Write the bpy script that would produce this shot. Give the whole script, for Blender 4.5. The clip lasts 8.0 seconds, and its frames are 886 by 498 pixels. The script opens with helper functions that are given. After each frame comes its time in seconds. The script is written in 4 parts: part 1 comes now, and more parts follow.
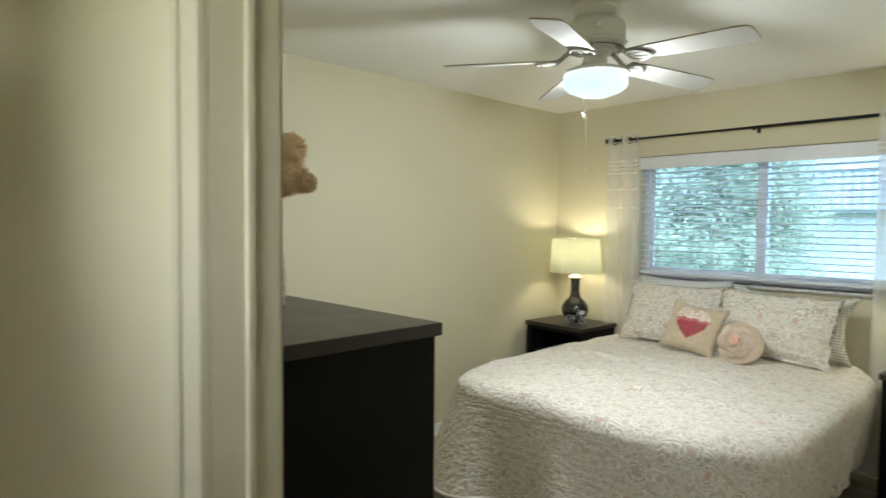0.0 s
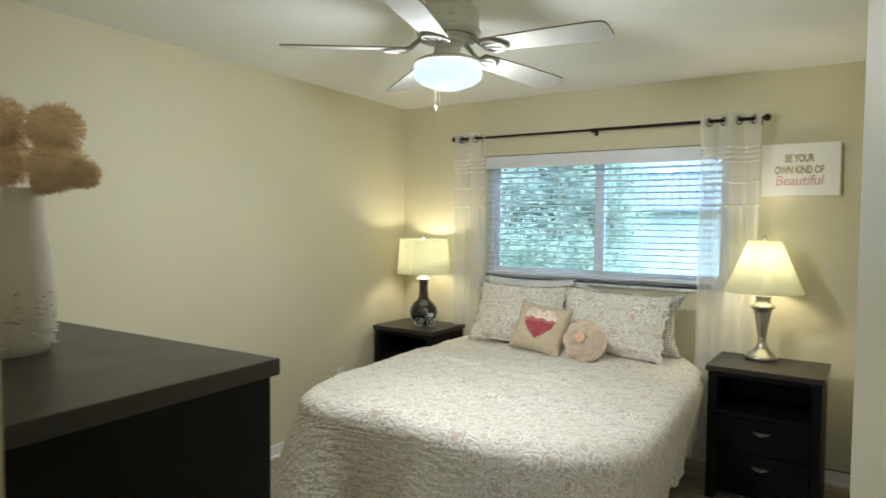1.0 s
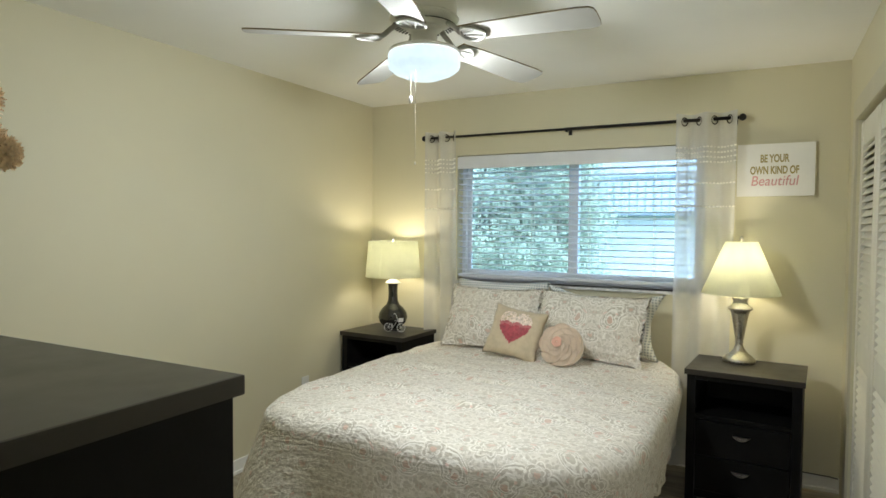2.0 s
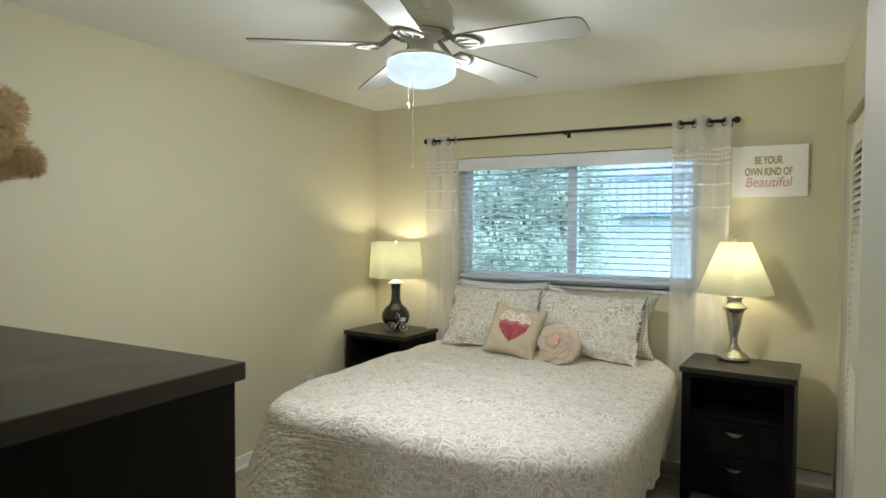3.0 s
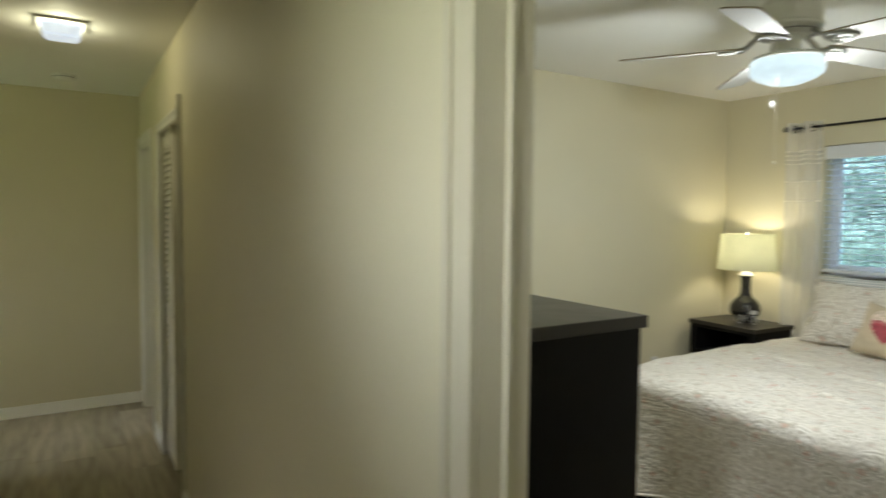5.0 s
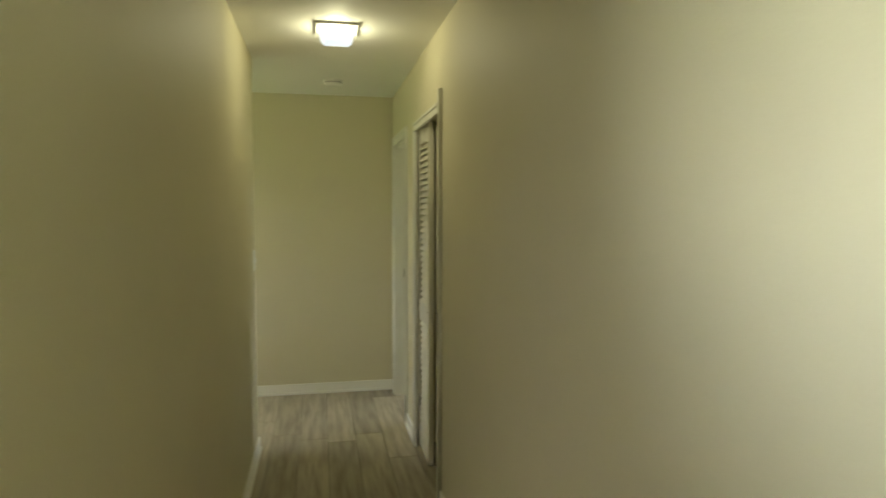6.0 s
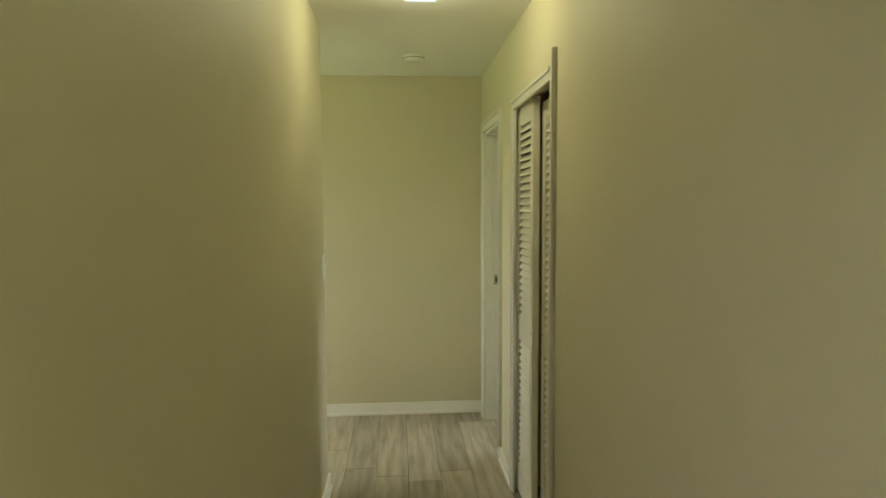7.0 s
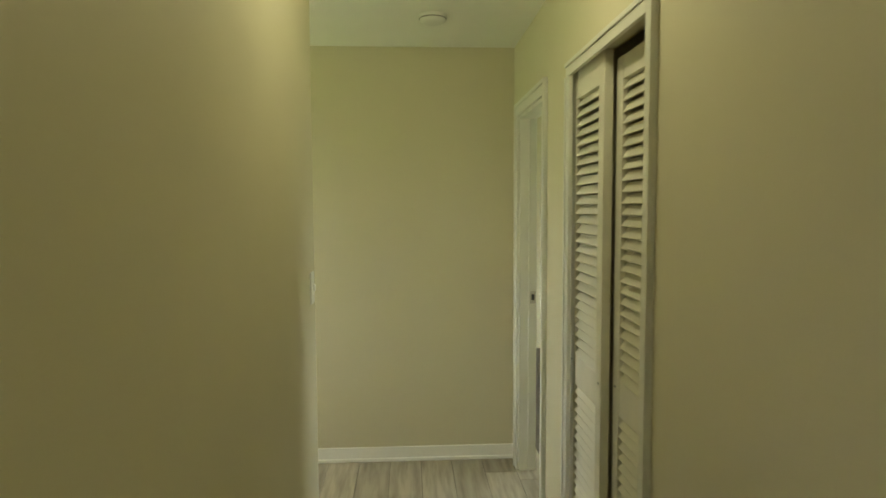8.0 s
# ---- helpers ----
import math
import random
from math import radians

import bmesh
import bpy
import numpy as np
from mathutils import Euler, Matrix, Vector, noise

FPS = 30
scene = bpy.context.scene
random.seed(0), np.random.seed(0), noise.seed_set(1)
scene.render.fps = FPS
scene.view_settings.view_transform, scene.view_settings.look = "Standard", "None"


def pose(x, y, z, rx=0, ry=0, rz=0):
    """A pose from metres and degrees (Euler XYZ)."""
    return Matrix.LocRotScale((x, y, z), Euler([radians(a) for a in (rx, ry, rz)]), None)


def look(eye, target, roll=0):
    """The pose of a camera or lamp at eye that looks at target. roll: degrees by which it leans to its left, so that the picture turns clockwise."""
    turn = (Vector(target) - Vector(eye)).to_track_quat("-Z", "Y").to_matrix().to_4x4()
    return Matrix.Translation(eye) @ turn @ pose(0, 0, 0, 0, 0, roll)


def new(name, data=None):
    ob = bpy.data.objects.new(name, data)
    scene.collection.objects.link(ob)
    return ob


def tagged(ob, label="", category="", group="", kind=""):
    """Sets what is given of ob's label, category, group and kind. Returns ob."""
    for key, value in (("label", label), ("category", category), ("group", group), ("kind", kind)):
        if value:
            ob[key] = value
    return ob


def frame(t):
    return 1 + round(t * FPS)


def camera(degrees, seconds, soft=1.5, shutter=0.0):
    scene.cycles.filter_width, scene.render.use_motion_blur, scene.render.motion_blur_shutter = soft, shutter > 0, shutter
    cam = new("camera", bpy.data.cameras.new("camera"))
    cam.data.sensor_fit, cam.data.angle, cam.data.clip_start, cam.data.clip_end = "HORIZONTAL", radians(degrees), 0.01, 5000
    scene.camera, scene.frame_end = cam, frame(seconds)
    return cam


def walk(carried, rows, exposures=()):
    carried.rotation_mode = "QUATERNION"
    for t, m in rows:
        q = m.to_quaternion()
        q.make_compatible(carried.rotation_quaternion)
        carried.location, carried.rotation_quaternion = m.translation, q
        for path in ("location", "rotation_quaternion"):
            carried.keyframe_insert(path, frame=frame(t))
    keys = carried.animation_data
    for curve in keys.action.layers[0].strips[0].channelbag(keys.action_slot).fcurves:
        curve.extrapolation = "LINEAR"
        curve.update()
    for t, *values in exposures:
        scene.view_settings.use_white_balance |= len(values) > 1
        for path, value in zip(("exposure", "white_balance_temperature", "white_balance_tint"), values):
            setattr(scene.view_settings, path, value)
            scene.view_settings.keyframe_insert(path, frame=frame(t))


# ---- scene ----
cam = camera(71.5, 8.0, shutter=0.5)
PATH = [
    (0, (0.216, 0.374, 1.508), (-1.215, 1.769, 1.421), 0.5),
    (0.5, (0.155, 0.452, 1.522), (-1.101, 2.005, 1.430), 0.5),
    (1, (0.031, 0.562, 1.521), (-1.002, 2.272, 1.432), 0.45),
    (1.5, (-0.057, 0.64, 1.509), (-0.997, 2.403, 1.426), 0.4),
    (1.7, (-0.088, 0.669, 1.502), (-1.019, 2.437, 1.424), 0.4),
    (2.8, (-0.04, 0.64, 1.498), (-0.977, 2.405, 1.430), 0.3),
    (3, (-0.011, 0.608, 1.5), (-0.962, 2.366, 1.43), 0.3),
    (3.5, (0.068, 0.495, 1.498), (-1.028, 2.166, 1.426), 0.3),
    (4, (0.143, 0.404, 1.499), (-1.15, 1.928, 1.416), 0.35),
    (4.5, (0.178, 0.309, 1.501), (-1.312, 1.640, 1.410), 0.3),
    (4.8, (0.200, 0.241, 1.504), (-1.425, 1.402, 1.406), 0.35),
    (5, (0.193, 0.198, 1.511), (-1.508, 1.238, 1.400), 0.5),
    (5.2, (0.161, 0.172, 1.514), (-1.621, 1.073, 1.397), 0.45),
    (6.3, (-0.330, 0.075, 1.519), (-2.307, 0.359, 1.378), -0.1),
    (6.5, (-0.469, 0.062, 1.519), (-2.449, 0.305, 1.375), -0.3),
    (7, (-0.824, 0.095, 1.517), (-2.813, 0.241, 1.371), -0.3),
    (7.5, (-1.223, 0.101, 1.518), (-3.215, 0.214, 1.368), -0.35),
    (8, (-1.630, 0.085, 1.506), (-3.622, 0.193, 1.367), -0.3),
]
# the film's own exposure and white balance drift as it leaves the bright bedroom
EXPOSURES = [(0, 3.77, 6500, 11), (3.0, 3.60, 6500, 11), (4.2, 3.5, 6500, 11), (5.2, 3.66, 6600, 10), (6.3, 4.22, 6900, 6), (7.0, 4.36, 6900, 5), (8, 4.29, 6900, 4)]
walk(cam, [(t, look(eye, target, roll)) for t, eye, target, roll in PATH], EXPOSURES)

# ---- world and lights ----
world = bpy.data.worlds.new("sky")
scene.world = world
world.use_nodes = True
wn = world.node_tree.nodes
sky = wn.new("ShaderNodeTexSky")
sky.sky_type = "NISHITA"
sky.sun_disc = False
sky.sun_elevation, sky.sun_rotation = radians(49), radians(100)
sky.air_density, sky.dust_density = 1.0, 3.0
wn["Background"].inputs["Strength"].default_value = 0.20
haze = wn.new("ShaderNodeHueSaturation")
haze.inputs["Saturation"].default_value = 0.4
world.node_tree.links.new(sky.outputs["Color"], haze.inputs["Color"])
world.node_tree.links.new(haze.outputs["Color"], wn["Background"].inputs["Color"])
sun_lamp = bpy.data.lights.new("sun", "SUN")
sun_lamp.energy, sun_lamp.angle, sun_lamp.color = 1.9, radians(15), (1.0, 0.97, 0.92)
sun = new("sun", sun_lamp)
sun.matrix_world = look((0, 0, 0), (-0.85, 0.15, -1.0))

FAN_WATTS, FAN_DOWN_WATTS, LAMP_WATTS, HALL_WATTS = 3.4, 0.78, 0.52, 0.40

# plan of the place
XL, XR, YN, YS, YH = -2.89, 0.307, 4.772, 0.79, 0.695
HL, XE, CEIL, HCEIL, XBACK = -0.288, -5.205, 2.44, 2.41, 1.9
DOOR = (-0.522, 0.20, 2.05)
WIN = (-2.13, -0.43, 1.10, 2.02)
HCLOSET = (-3.985, -3.13, 2.03)
DOOR2 = (-5.03, -4.40, 2.0)
BCLOSET = (2.25, 4.40, 2.05)
LEFT_END = -4.05


# ---- materials ----
def material(name, color, rough=0.5, metal=0.0, spots=0.12, size=8.0, fine=120.0, bump=0.1, tint=None, random_amount=0.0, coat=0.0, sheen=0.0):
    """A surface with broad stains, fine grain and relief; sizes are in features per metre."""
    m = bpy.data.materials.new(name)
    m.use_nodes = True
    n, l = m.node_tree.nodes, m.node_tree.links
    b = n["Principled BSDF"]
    b.inputs["Roughness"].default_value, b.inputs["Metallic"].default_value = rough, metal
    b.inputs["Coat Weight"].default_value, b.inputs["Sheen Weight"].default_value = coat, sheen
    tc = n.new("ShaderNodeTexCoord")
    broad, grain = n.new("ShaderNodeTexNoise"), n.new("ShaderNodeTexNoise")
    broad.inputs["Scale"].default_value, broad.inputs["Detail"].default_value = size, 4
    grain.inputs["Scale"].default_value, grain.inputs["Detail"].default_value = fine, 3
    for t in (broad, grain):
        l.new(tc.outputs["Object"], t.inputs["Vector"])
    mix = n.new("ShaderNodeMix")
    mix.data_type = "RGBA"
    dark = tint or [c * (1 - 2 * spots) for c in color]
    mix.inputs[6].default_value, mix.inputs[7].default_value = (*dark, 1), (*color, 1)
    ramp = n.new("ShaderNodeMapRange")
    ramp.inputs[1].default_value, ramp.inputs[2].default_value = 0.3, 0.62
    l.new(broad.outputs["Fac"], ramp.inputs[0])
    l.new(ramp.outputs[0], mix.inputs[0])
    last = mix.outputs[2]
    if random_amount:
        info, hsv = n.new("ShaderNodeObjectInfo"), n.new("ShaderNodeHueSaturation")
        r2 = n.new("ShaderNodeMapRange")
        r2.inputs[3].default_value, r2.inputs[4].default_value = 1 - random_amount, 1 + random_amount
        l.new(info.outputs["Random"], r2.inputs[0])
        l.new(r2.outputs[0], hsv.inputs["Value"])
        l.new(last, hsv.inputs["Color"])
        last = hsv.outputs["Color"]
    l.new(last, b.inputs["Base Color"])
    rr = n.new("ShaderNodeMapRange")
    rr.inputs[3].default_value, rr.inputs[4].default_value = max(0.02, rough * 0.8), min(1, rough * 1.2)
    l.new(grain.outputs["Fac"], rr.inputs[0])
    l.new(rr.outputs[0], b.inputs["Roughness"])
    if bump:
        bp = n.new("ShaderNodeBump")
        bp.inputs["Strength"].default_value, bp.inputs["Distance"].default_value = bump, 0.004
        l.new(grain.outputs["Fac"], bp.inputs["Height"])
        l.new(bp.outputs["Normal"], b.inputs["Normal"])
    return m


def glowing(name, color, strength):
    m = material(name, color, 0.3, bump=0)
    b = m.node_tree.nodes["Principled BSDF"]
    b.inputs["Emission Color"].default_value, b.inputs["Emission Strength"].default_value = (*color, 1), strength
    return m


def cloth_through(name, color, through_share, clear=0.0):
    """Thin cloth: light passes by diffuse transmission, and by open weave if clear."""
    m = material(name, color, 0.9, spots=0.04, size=15, fine=600, bump=0.15)
    n, l = m.node_tree.nodes, m.node_tree.links
    b, out = n["Principled BSDF"], n["Material Output"]
    tr, mx = n.new("ShaderNodeBsdfTranslucent"), n.new("ShaderNodeMixShader")
    tr.inputs["Color"].default_value = (*color, 1)
    mx.inputs[0].default_value = through_share
    l.new(b.outputs[0], mx.inputs[1])
    l.new(tr.outputs[0], mx.inputs[2])
    last = mx
    if clear:
        tp, m2 = n.new("ShaderNodeBsdfTransparent"), n.new("ShaderNodeMixShader")
        m2.inputs[0].default_value = clear
        l.new(mx.outputs[0], m2.inputs[1])
        l.new(tp.outputs[0], m2.inputs[2])
        last = m2
    l.new(last.outputs[0], out.inputs["Surface"])
    return m


def plank_material(name, light, dark, random_amount):
    """Wood with grain along x."""
    m = material(name, light, 0.45, spots=0.1, bump=0.05, tint=dark, random_amount=random_amount)
    n, l = m.node_tree.nodes, m.node_tree.links
    mp, info = n.new("ShaderNodeMapping"), n.new("ShaderNodeObjectInfo")
    tc = [x for x in n if x.bl_idname == "ShaderNodeTexCoord"][0]
    mp.inputs["Scale"].default_value = (0.35, 3.2, 1)
    add = n.new("ShaderNodeVectorMath")
    mul = n.new("ShaderNodeVectorMath")
    mul.operation = "SCALE"
    mul.inputs[0].default_value = (7.0, 13.0, 0)
    l.new(info.outputs["Random"], mul.inputs["Scale"])
    l.new(tc.outputs["Object"], mp.inputs["Vector"])
    l.new(mp.outputs[0], add.inputs[0])
    l.new(mul.outputs[0], add.inputs[1])
    for t in [x for x in n if x.bl_idname == "ShaderNodeTexNoise"]:
        l.new(add.outputs[0], t.inputs["Vector"])
    return m


def glass_material(name, tint):
    m = bpy.data.materials.new(name)
    m.use_nodes = True
    n, l = m.node_tree.nodes, m.node_tree.links
    gl, tp, mx, fr = n.new("ShaderNodeBsdfGlossy"), n.new("ShaderNodeBsdfTransparent"), n.new("ShaderNodeMixShader"), n.new("ShaderNodeFresnel")
    gl.inputs["Roughness"].default_value = 0.02
    tp.inputs["Color"].default_value = (*tint, 1)
    fr.inputs["IOR"].default_value = 1.45
    l.new(fr.outputs[0], mx.inputs[0])
    l.new(tp.outputs[0], mx.inputs[1])
    l.new(gl.outputs[0], mx.inputs[2])
    l.new(mx.outputs[0], n["Material Output"].inputs["Surface"])
    return m


def paisley_material(name, ground, motif, accent, pale):
    """Printed cotton: mirrored repeats of teardrops, medallions and buds with pale outlines, in UV metres."""
    m = material(name, ground, 0.85, spots=0.05, fine=500, bump=0.12, sheen=0.2)
    n, l = m.node_tree.nodes, m.node_tree.links
    b = n["Principled BSDF"]
    uv = n.new("ShaderNodeTexCoord").outputs["UV"]

    def op(kind, a, x=0.0, y=0.0):
        k = n.new("ShaderNodeMath")
        k.operation = kind
        for i, v in enumerate((a, x, y)):
            if isinstance(v, (int, float)):
                k.inputs[i].default_value = v
            else:
                l.new(v, k.inputs[i])
        return k.outputs[0]

    def over(fac, under, color):
        k = n.new("ShaderNodeMix")
        k.data_type = "RGBA"
        l.new(fac, k.inputs[0])
        if isinstance(under, tuple):
            k.inputs[6].default_value = (*under, 1)
        else:
            l.new(under, k.inputs[6])
        k.inputs[7].default_value = (*color, 1)
        return k.outputs[2]

    def band(f, lo, hi, share):
        """1 * share where f lies between lo and hi."""
        return op("MULTIPLY", op("COMPARE", f, (lo + hi) / 2, (hi - lo) / 2), share)

    # hand-drawn wobble, then a repeat 0.40 m wide and 0.52 m long, mirrored about its axis
    warp, ws, wv = n.new("ShaderNodeTexNoise"), n.new("ShaderNodeVectorMath"), n.new("ShaderNodeVectorMath")
    warp.inputs["Scale"].default_value, warp.inputs["Detail"].default_value = 22.0, 2.0
    l.new(uv, warp.inputs["Vector"])
    ws.operation = "SCALE"
    ws.inputs["Scale"].default_value = 0.020
    l.new(warp.outputs["Color"], ws.inputs[0])
    l.new(uv, wv.inputs[0])
    l.new(ws.outputs[0], wv.inputs[1])
    split = n.new("ShaderNodeSeparateXYZ")
    l.new(wv.outputs[0], split.inputs[0])
    u = op("PINGPONG", split.outputs[0], 0.20)
    v = op("WRAP", split.outputs[1], 0.26, -0.26)
    mirrored = n.new("ShaderNodeCombineXYZ")
    l.new(u, mirrored.inputs[0])
    l.new(v, mirrored.inputs[1])

    def polar(cx, cy, turn):
        du, dv = op("SUBTRACT", u, cx), op("SUBTRACT", v, cy)
        r = op("SQRT", op("ADD", op("MULTIPLY", du, du), op("MULTIPLY", dv, dv)))
        return r, op("ADD", op("ARCTAN2", dv, du), -radians(turn))

    def teardrop(cx, cy, size, turn):
        """Distance over a curled drop: 1 on its outline."""
        r, a = polar(cx, cy, turn)
        curled = op("ADD", a, op("MULTIPLY", r, 9.0))
        reach = op("ADD", 0.62, op("MULTIPLY", op("POWER", op("MAXIMUM", op("COSINE", curled), 0.0), 4.0), 0.95))
        return op("DIVIDE", op("DIVIDE", r, size), reach)

    def rosette(cx, cy, size, petals):
        r, a = polar(cx, cy, 0)
        lobe = op("ABSOLUTE", op("SINE", op("MULTIPLY", a, petals / 2)))
        return op("DIVIDE", op("DIVIDE", r, size), op("ADD", 0.74, op("MULTIPLY", lobe, 0.26)))

    # small sprigs fill the ground
    seeds = n.new("ShaderNodeTexVoronoi")
    seeds.voronoi_dimensions = "2D"
    seeds.inputs["Scale"].default_value, seeds.inputs["Randomness"].default_value = 46.0, 0.85
    l.new(mirrored.outputs[0], seeds.inputs["Vector"])
    vine = n.new("ShaderNodeTexNoise")
    vine.inputs["Scale"].default_value, vine.inputs["Detail"].default_value = 24.0, 1.5
    l.new(mirrored.outputs[0], vine.inputs["Vector"])
    c = over(band(seeds.outputs["Distance"], -1.0, 0.30, 0.65), ground, motif)
    lace = n.new("ShaderNodeTexVoronoi")
    lace.voronoi_dimensions, lace.feature = "2D", "DISTANCE_TO_EDGE"
    lace.inputs["Scale"].default_value, lace.inputs["Randomness"].default_value = 30.0, 0.9
    l.new(mirrored.outputs[0], lace.inputs["Vector"])
    c = over(band(vine.outputs["Fac"], 0.55, 1.0, 0.6), c, motif)
    c = over(band(lace.outputs["Distance"], -1.0, 0.06, 0.3), c, pale)
    c = over(band(vine.outputs["Fac"], 0.488, 0.512, 0.8), c, pale)
    for f, rings in ((teardrop(0.100, -0.070, 0.092, 118), (1.0, 0.80, 0.52, 0.30)), (teardrop(0.125, 0.150, 0.066, 250), (1.0, 0.74, 0.42)), (rosette(0.0, 0.100, 0.078, 8), (1.0, 0.78, 0.46)), (rosette(0.20, 0.03, 0.050, 6), (1.0, 0.6)), (rosette(0.0, -0.165, 0.050, 5), (1.0, 0.62))):
        c = over(band(f, -1.0, 1.10, 0.9), c, ground)
        c = over(band(f, -1.0, 0.92, 0.9), c, motif)
        inner = op("MULTIPLY", band(f, 0.2, 0.9, 0.55), band(seeds.outputs["Distance"], -1.0, 0.36, 1.0))
        c = over(inner, c, pale)
        for k in rings:
            c = over(band(f, k - 0.042, k + 0.042, 0.85), c, pale)
        spot = op("MULTIPLY", band(f, -1.0, 0.26, 0.5), band(vine.outputs["Fac"], 0.47, 1.0, 1.0))
        c = over(spot, c, accent)
    buds = op("MULTIPLY", band(seeds.outputs["Distance"], -1.0, 0.34, 0.55), band(vine.outputs["Fac"], 0.635, 1.0, 1.0))
    c = over(buds, c, accent)
    # faded places, where the print is worn
    fade, fm = n.new("ShaderNodeTexNoise"), n.new("ShaderNodeMapRange")
    fade.inputs["Scale"].default_value = 3.0
    l.new(uv, fade.inputs["Vector"])
    fm.inputs[1].default_value, fm.inputs[2].default_value, fm.inputs[4].default_value = 0.4, 0.75, 0.3
    l.new(fade.outputs["Fac"], fm.inputs[0])
    c = over(fm.outputs[0], c, ground)
    # quilted puckers
    puck, b2n, stretch = n.new("ShaderNodeTexNoise"), n.new("ShaderNodeBump"), n.new("ShaderNodeMapping")
    stretch.inputs["Scale"].default_value = (0.55, 1.2, 1.0)
    l.new(uv, stretch.inputs["Vector"])
    puck.inputs["Scale"].default_value, puck.inputs["Detail"].default_value = 34.0, 3.0
    l.new(stretch.outputs[0], puck.inputs["Vector"])
    b2n.inputs["Strength"].default_value, b2n.inputs["Distance"].default_value = 0.7, 0.012
    l.new(puck.outputs["Fac"], b2n.inputs["Height"])
    first = b.inputs["Normal"].links[0].from_node
    l.new(b2n.outputs["Normal"], first.inputs["Normal"])
    l.new(c, b.inputs["Base Color"])
    return m


def dotted_material(name, ground, dot, scale):
    m = material(name, ground, 0.85, spots=0.04, fine=500, bump=0.1)
    n, l = m.node_tree.nodes, m.node_tree.links
    uv = n.new("ShaderNodeTexCoord").outputs["UV"]
    v = n.new("ShaderNodeTexVoronoi")
    v.voronoi_dimensions = "2D"
    v.inputs["Scale"].default_value, v.inputs["Randomness"].default_value = scale, 0.0
    l.new(uv, v.inputs["Vector"])
    k, mx = n.new("ShaderNodeMath"), n.new("ShaderNodeMix")
    k.operation = "LESS_THAN"
    k.inputs[1].default_value = 0.32
    l.new(v.outputs["Distance"], k.inputs[0])
    mx.data_type = "RGBA"
    mx.inputs[6].default_value, mx.inputs[7].default_value = (*ground, 1), (*dot, 1)
    l.new(k.outputs[0], mx.inputs[0])
    l.new(mx.outputs[2], n["Principled BSDF"].inputs["Base Color"])
    return m


PAINT = material("cream_wall_paint", (0.632, 0.58, 0.402), 0.6, spots=0.02, size=1.5, fine=160, bump=0.12)
CEILING = material("white_ceiling_paint", (0.86, 0.845, 0.79), 0.75, spots=0.02, size=1.5, fine=140, bump=0.18)
# TRIM has the doorway's shade in its colour; HALLTRIM is the same paint lit
TRIM = material("shaded_gloss_trim", (0.54, 0.495, 0.36), 0.42, spots=0.03, size=4, fine=60, bump=0.03)
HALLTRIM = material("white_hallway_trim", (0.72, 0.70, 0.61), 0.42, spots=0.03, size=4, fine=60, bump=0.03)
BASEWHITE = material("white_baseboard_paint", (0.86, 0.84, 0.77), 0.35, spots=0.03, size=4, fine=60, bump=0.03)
LOUVRE = material("cream_door_paint", (0.74, 0.70, 0.58), 0.42, spots=0.04, size=5, fine=80, bump=0.04)
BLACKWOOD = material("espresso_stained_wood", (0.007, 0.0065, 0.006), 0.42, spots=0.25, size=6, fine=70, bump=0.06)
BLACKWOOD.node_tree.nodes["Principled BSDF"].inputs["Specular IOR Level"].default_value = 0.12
# Same dark wood; the tops' colour is lifted for the wall they reflect
BLACKTOP = material("espresso_satin_top_reflection_lift", (0.020, 0.0155, 0.011), 0.36, spots=0.15, size=5, fine=12, bump=0)
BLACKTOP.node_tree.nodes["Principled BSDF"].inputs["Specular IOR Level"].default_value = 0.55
PLANK = plank_material("grey_oak_planks", (0.40, 0.345, 0.245), (0.24, 0.20, 0.135), 0.16)
GROUT = material("dark_plank_joint", (0.10, 0.08, 0.06), 0.8)
FANWHITE = material("white_fan_enamel", (0.80, 0.78, 0.72), 0.35, spots=0.03, bump=0.02)
BLADE_EDGE = material("worn_tan_blade_edge", (0.34, 0.27, 0.17), 0.6, bump=0.02)
# White laminate greyed in its colour to hold back the near lamp's glare
BLADEWHITE = material("lamp_dimmed_white_laminate", (0.47, 0.455, 0.41), 0.75, spots=0.04, size=5, bump=0.02)
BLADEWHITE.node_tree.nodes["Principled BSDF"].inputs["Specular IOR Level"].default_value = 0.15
VENTGREY = material("fan_vent_shadow", (0.16, 0.15, 0.13), 0.6)
CHAIN = material("pale_bead_chain", (0.62, 0.58, 0.48), 0.4, 0.2, bump=0)
PLASTIC = material("white_plastic", (0.74, 0.73, 0.68), 0.4, spots=0.02, bump=0.02)
IRON = material("black_rod_iron", (0.012, 0.011, 0.011), 0.4, 0.5, bump=0.03)
BRONZE = material("dark_bronze_ring", (0.06, 0.05, 0.04), 0.35, 0.8, bump=0.02)
NICKEL = material("brushed_nickel", (0.52, 0.49, 0.43), 0.28, 1.0, spots=0.05, fine=300, bump=0.03)
CERAMIC = material("black_glazed_ceramic", (0.018, 0.016, 0.013), 0.08, spots=0.2, size=20, bump=0.0, coat=0.6)
SHEER = cloth_through("sheer_white_curtain", (0.93, 0.91, 0.86), 0.38, 0.42)
SHADE = cloth_through("cream_lamp_shade", (0.74, 0.75, 0.59), 0.19)
PAISLEY = paisley_material("paisley_cotton", (0.67, 0.615, 0.52), (0.47, 0.42, 0.33), (0.68, 0.39, 0.29), (0.85, 0.81, 0.73))
HEM = material("cream_cotton_cord", (0.70, 0.65, 0.56), 0.9, spots=0.05, size=20, fine=500, bump=0.15)
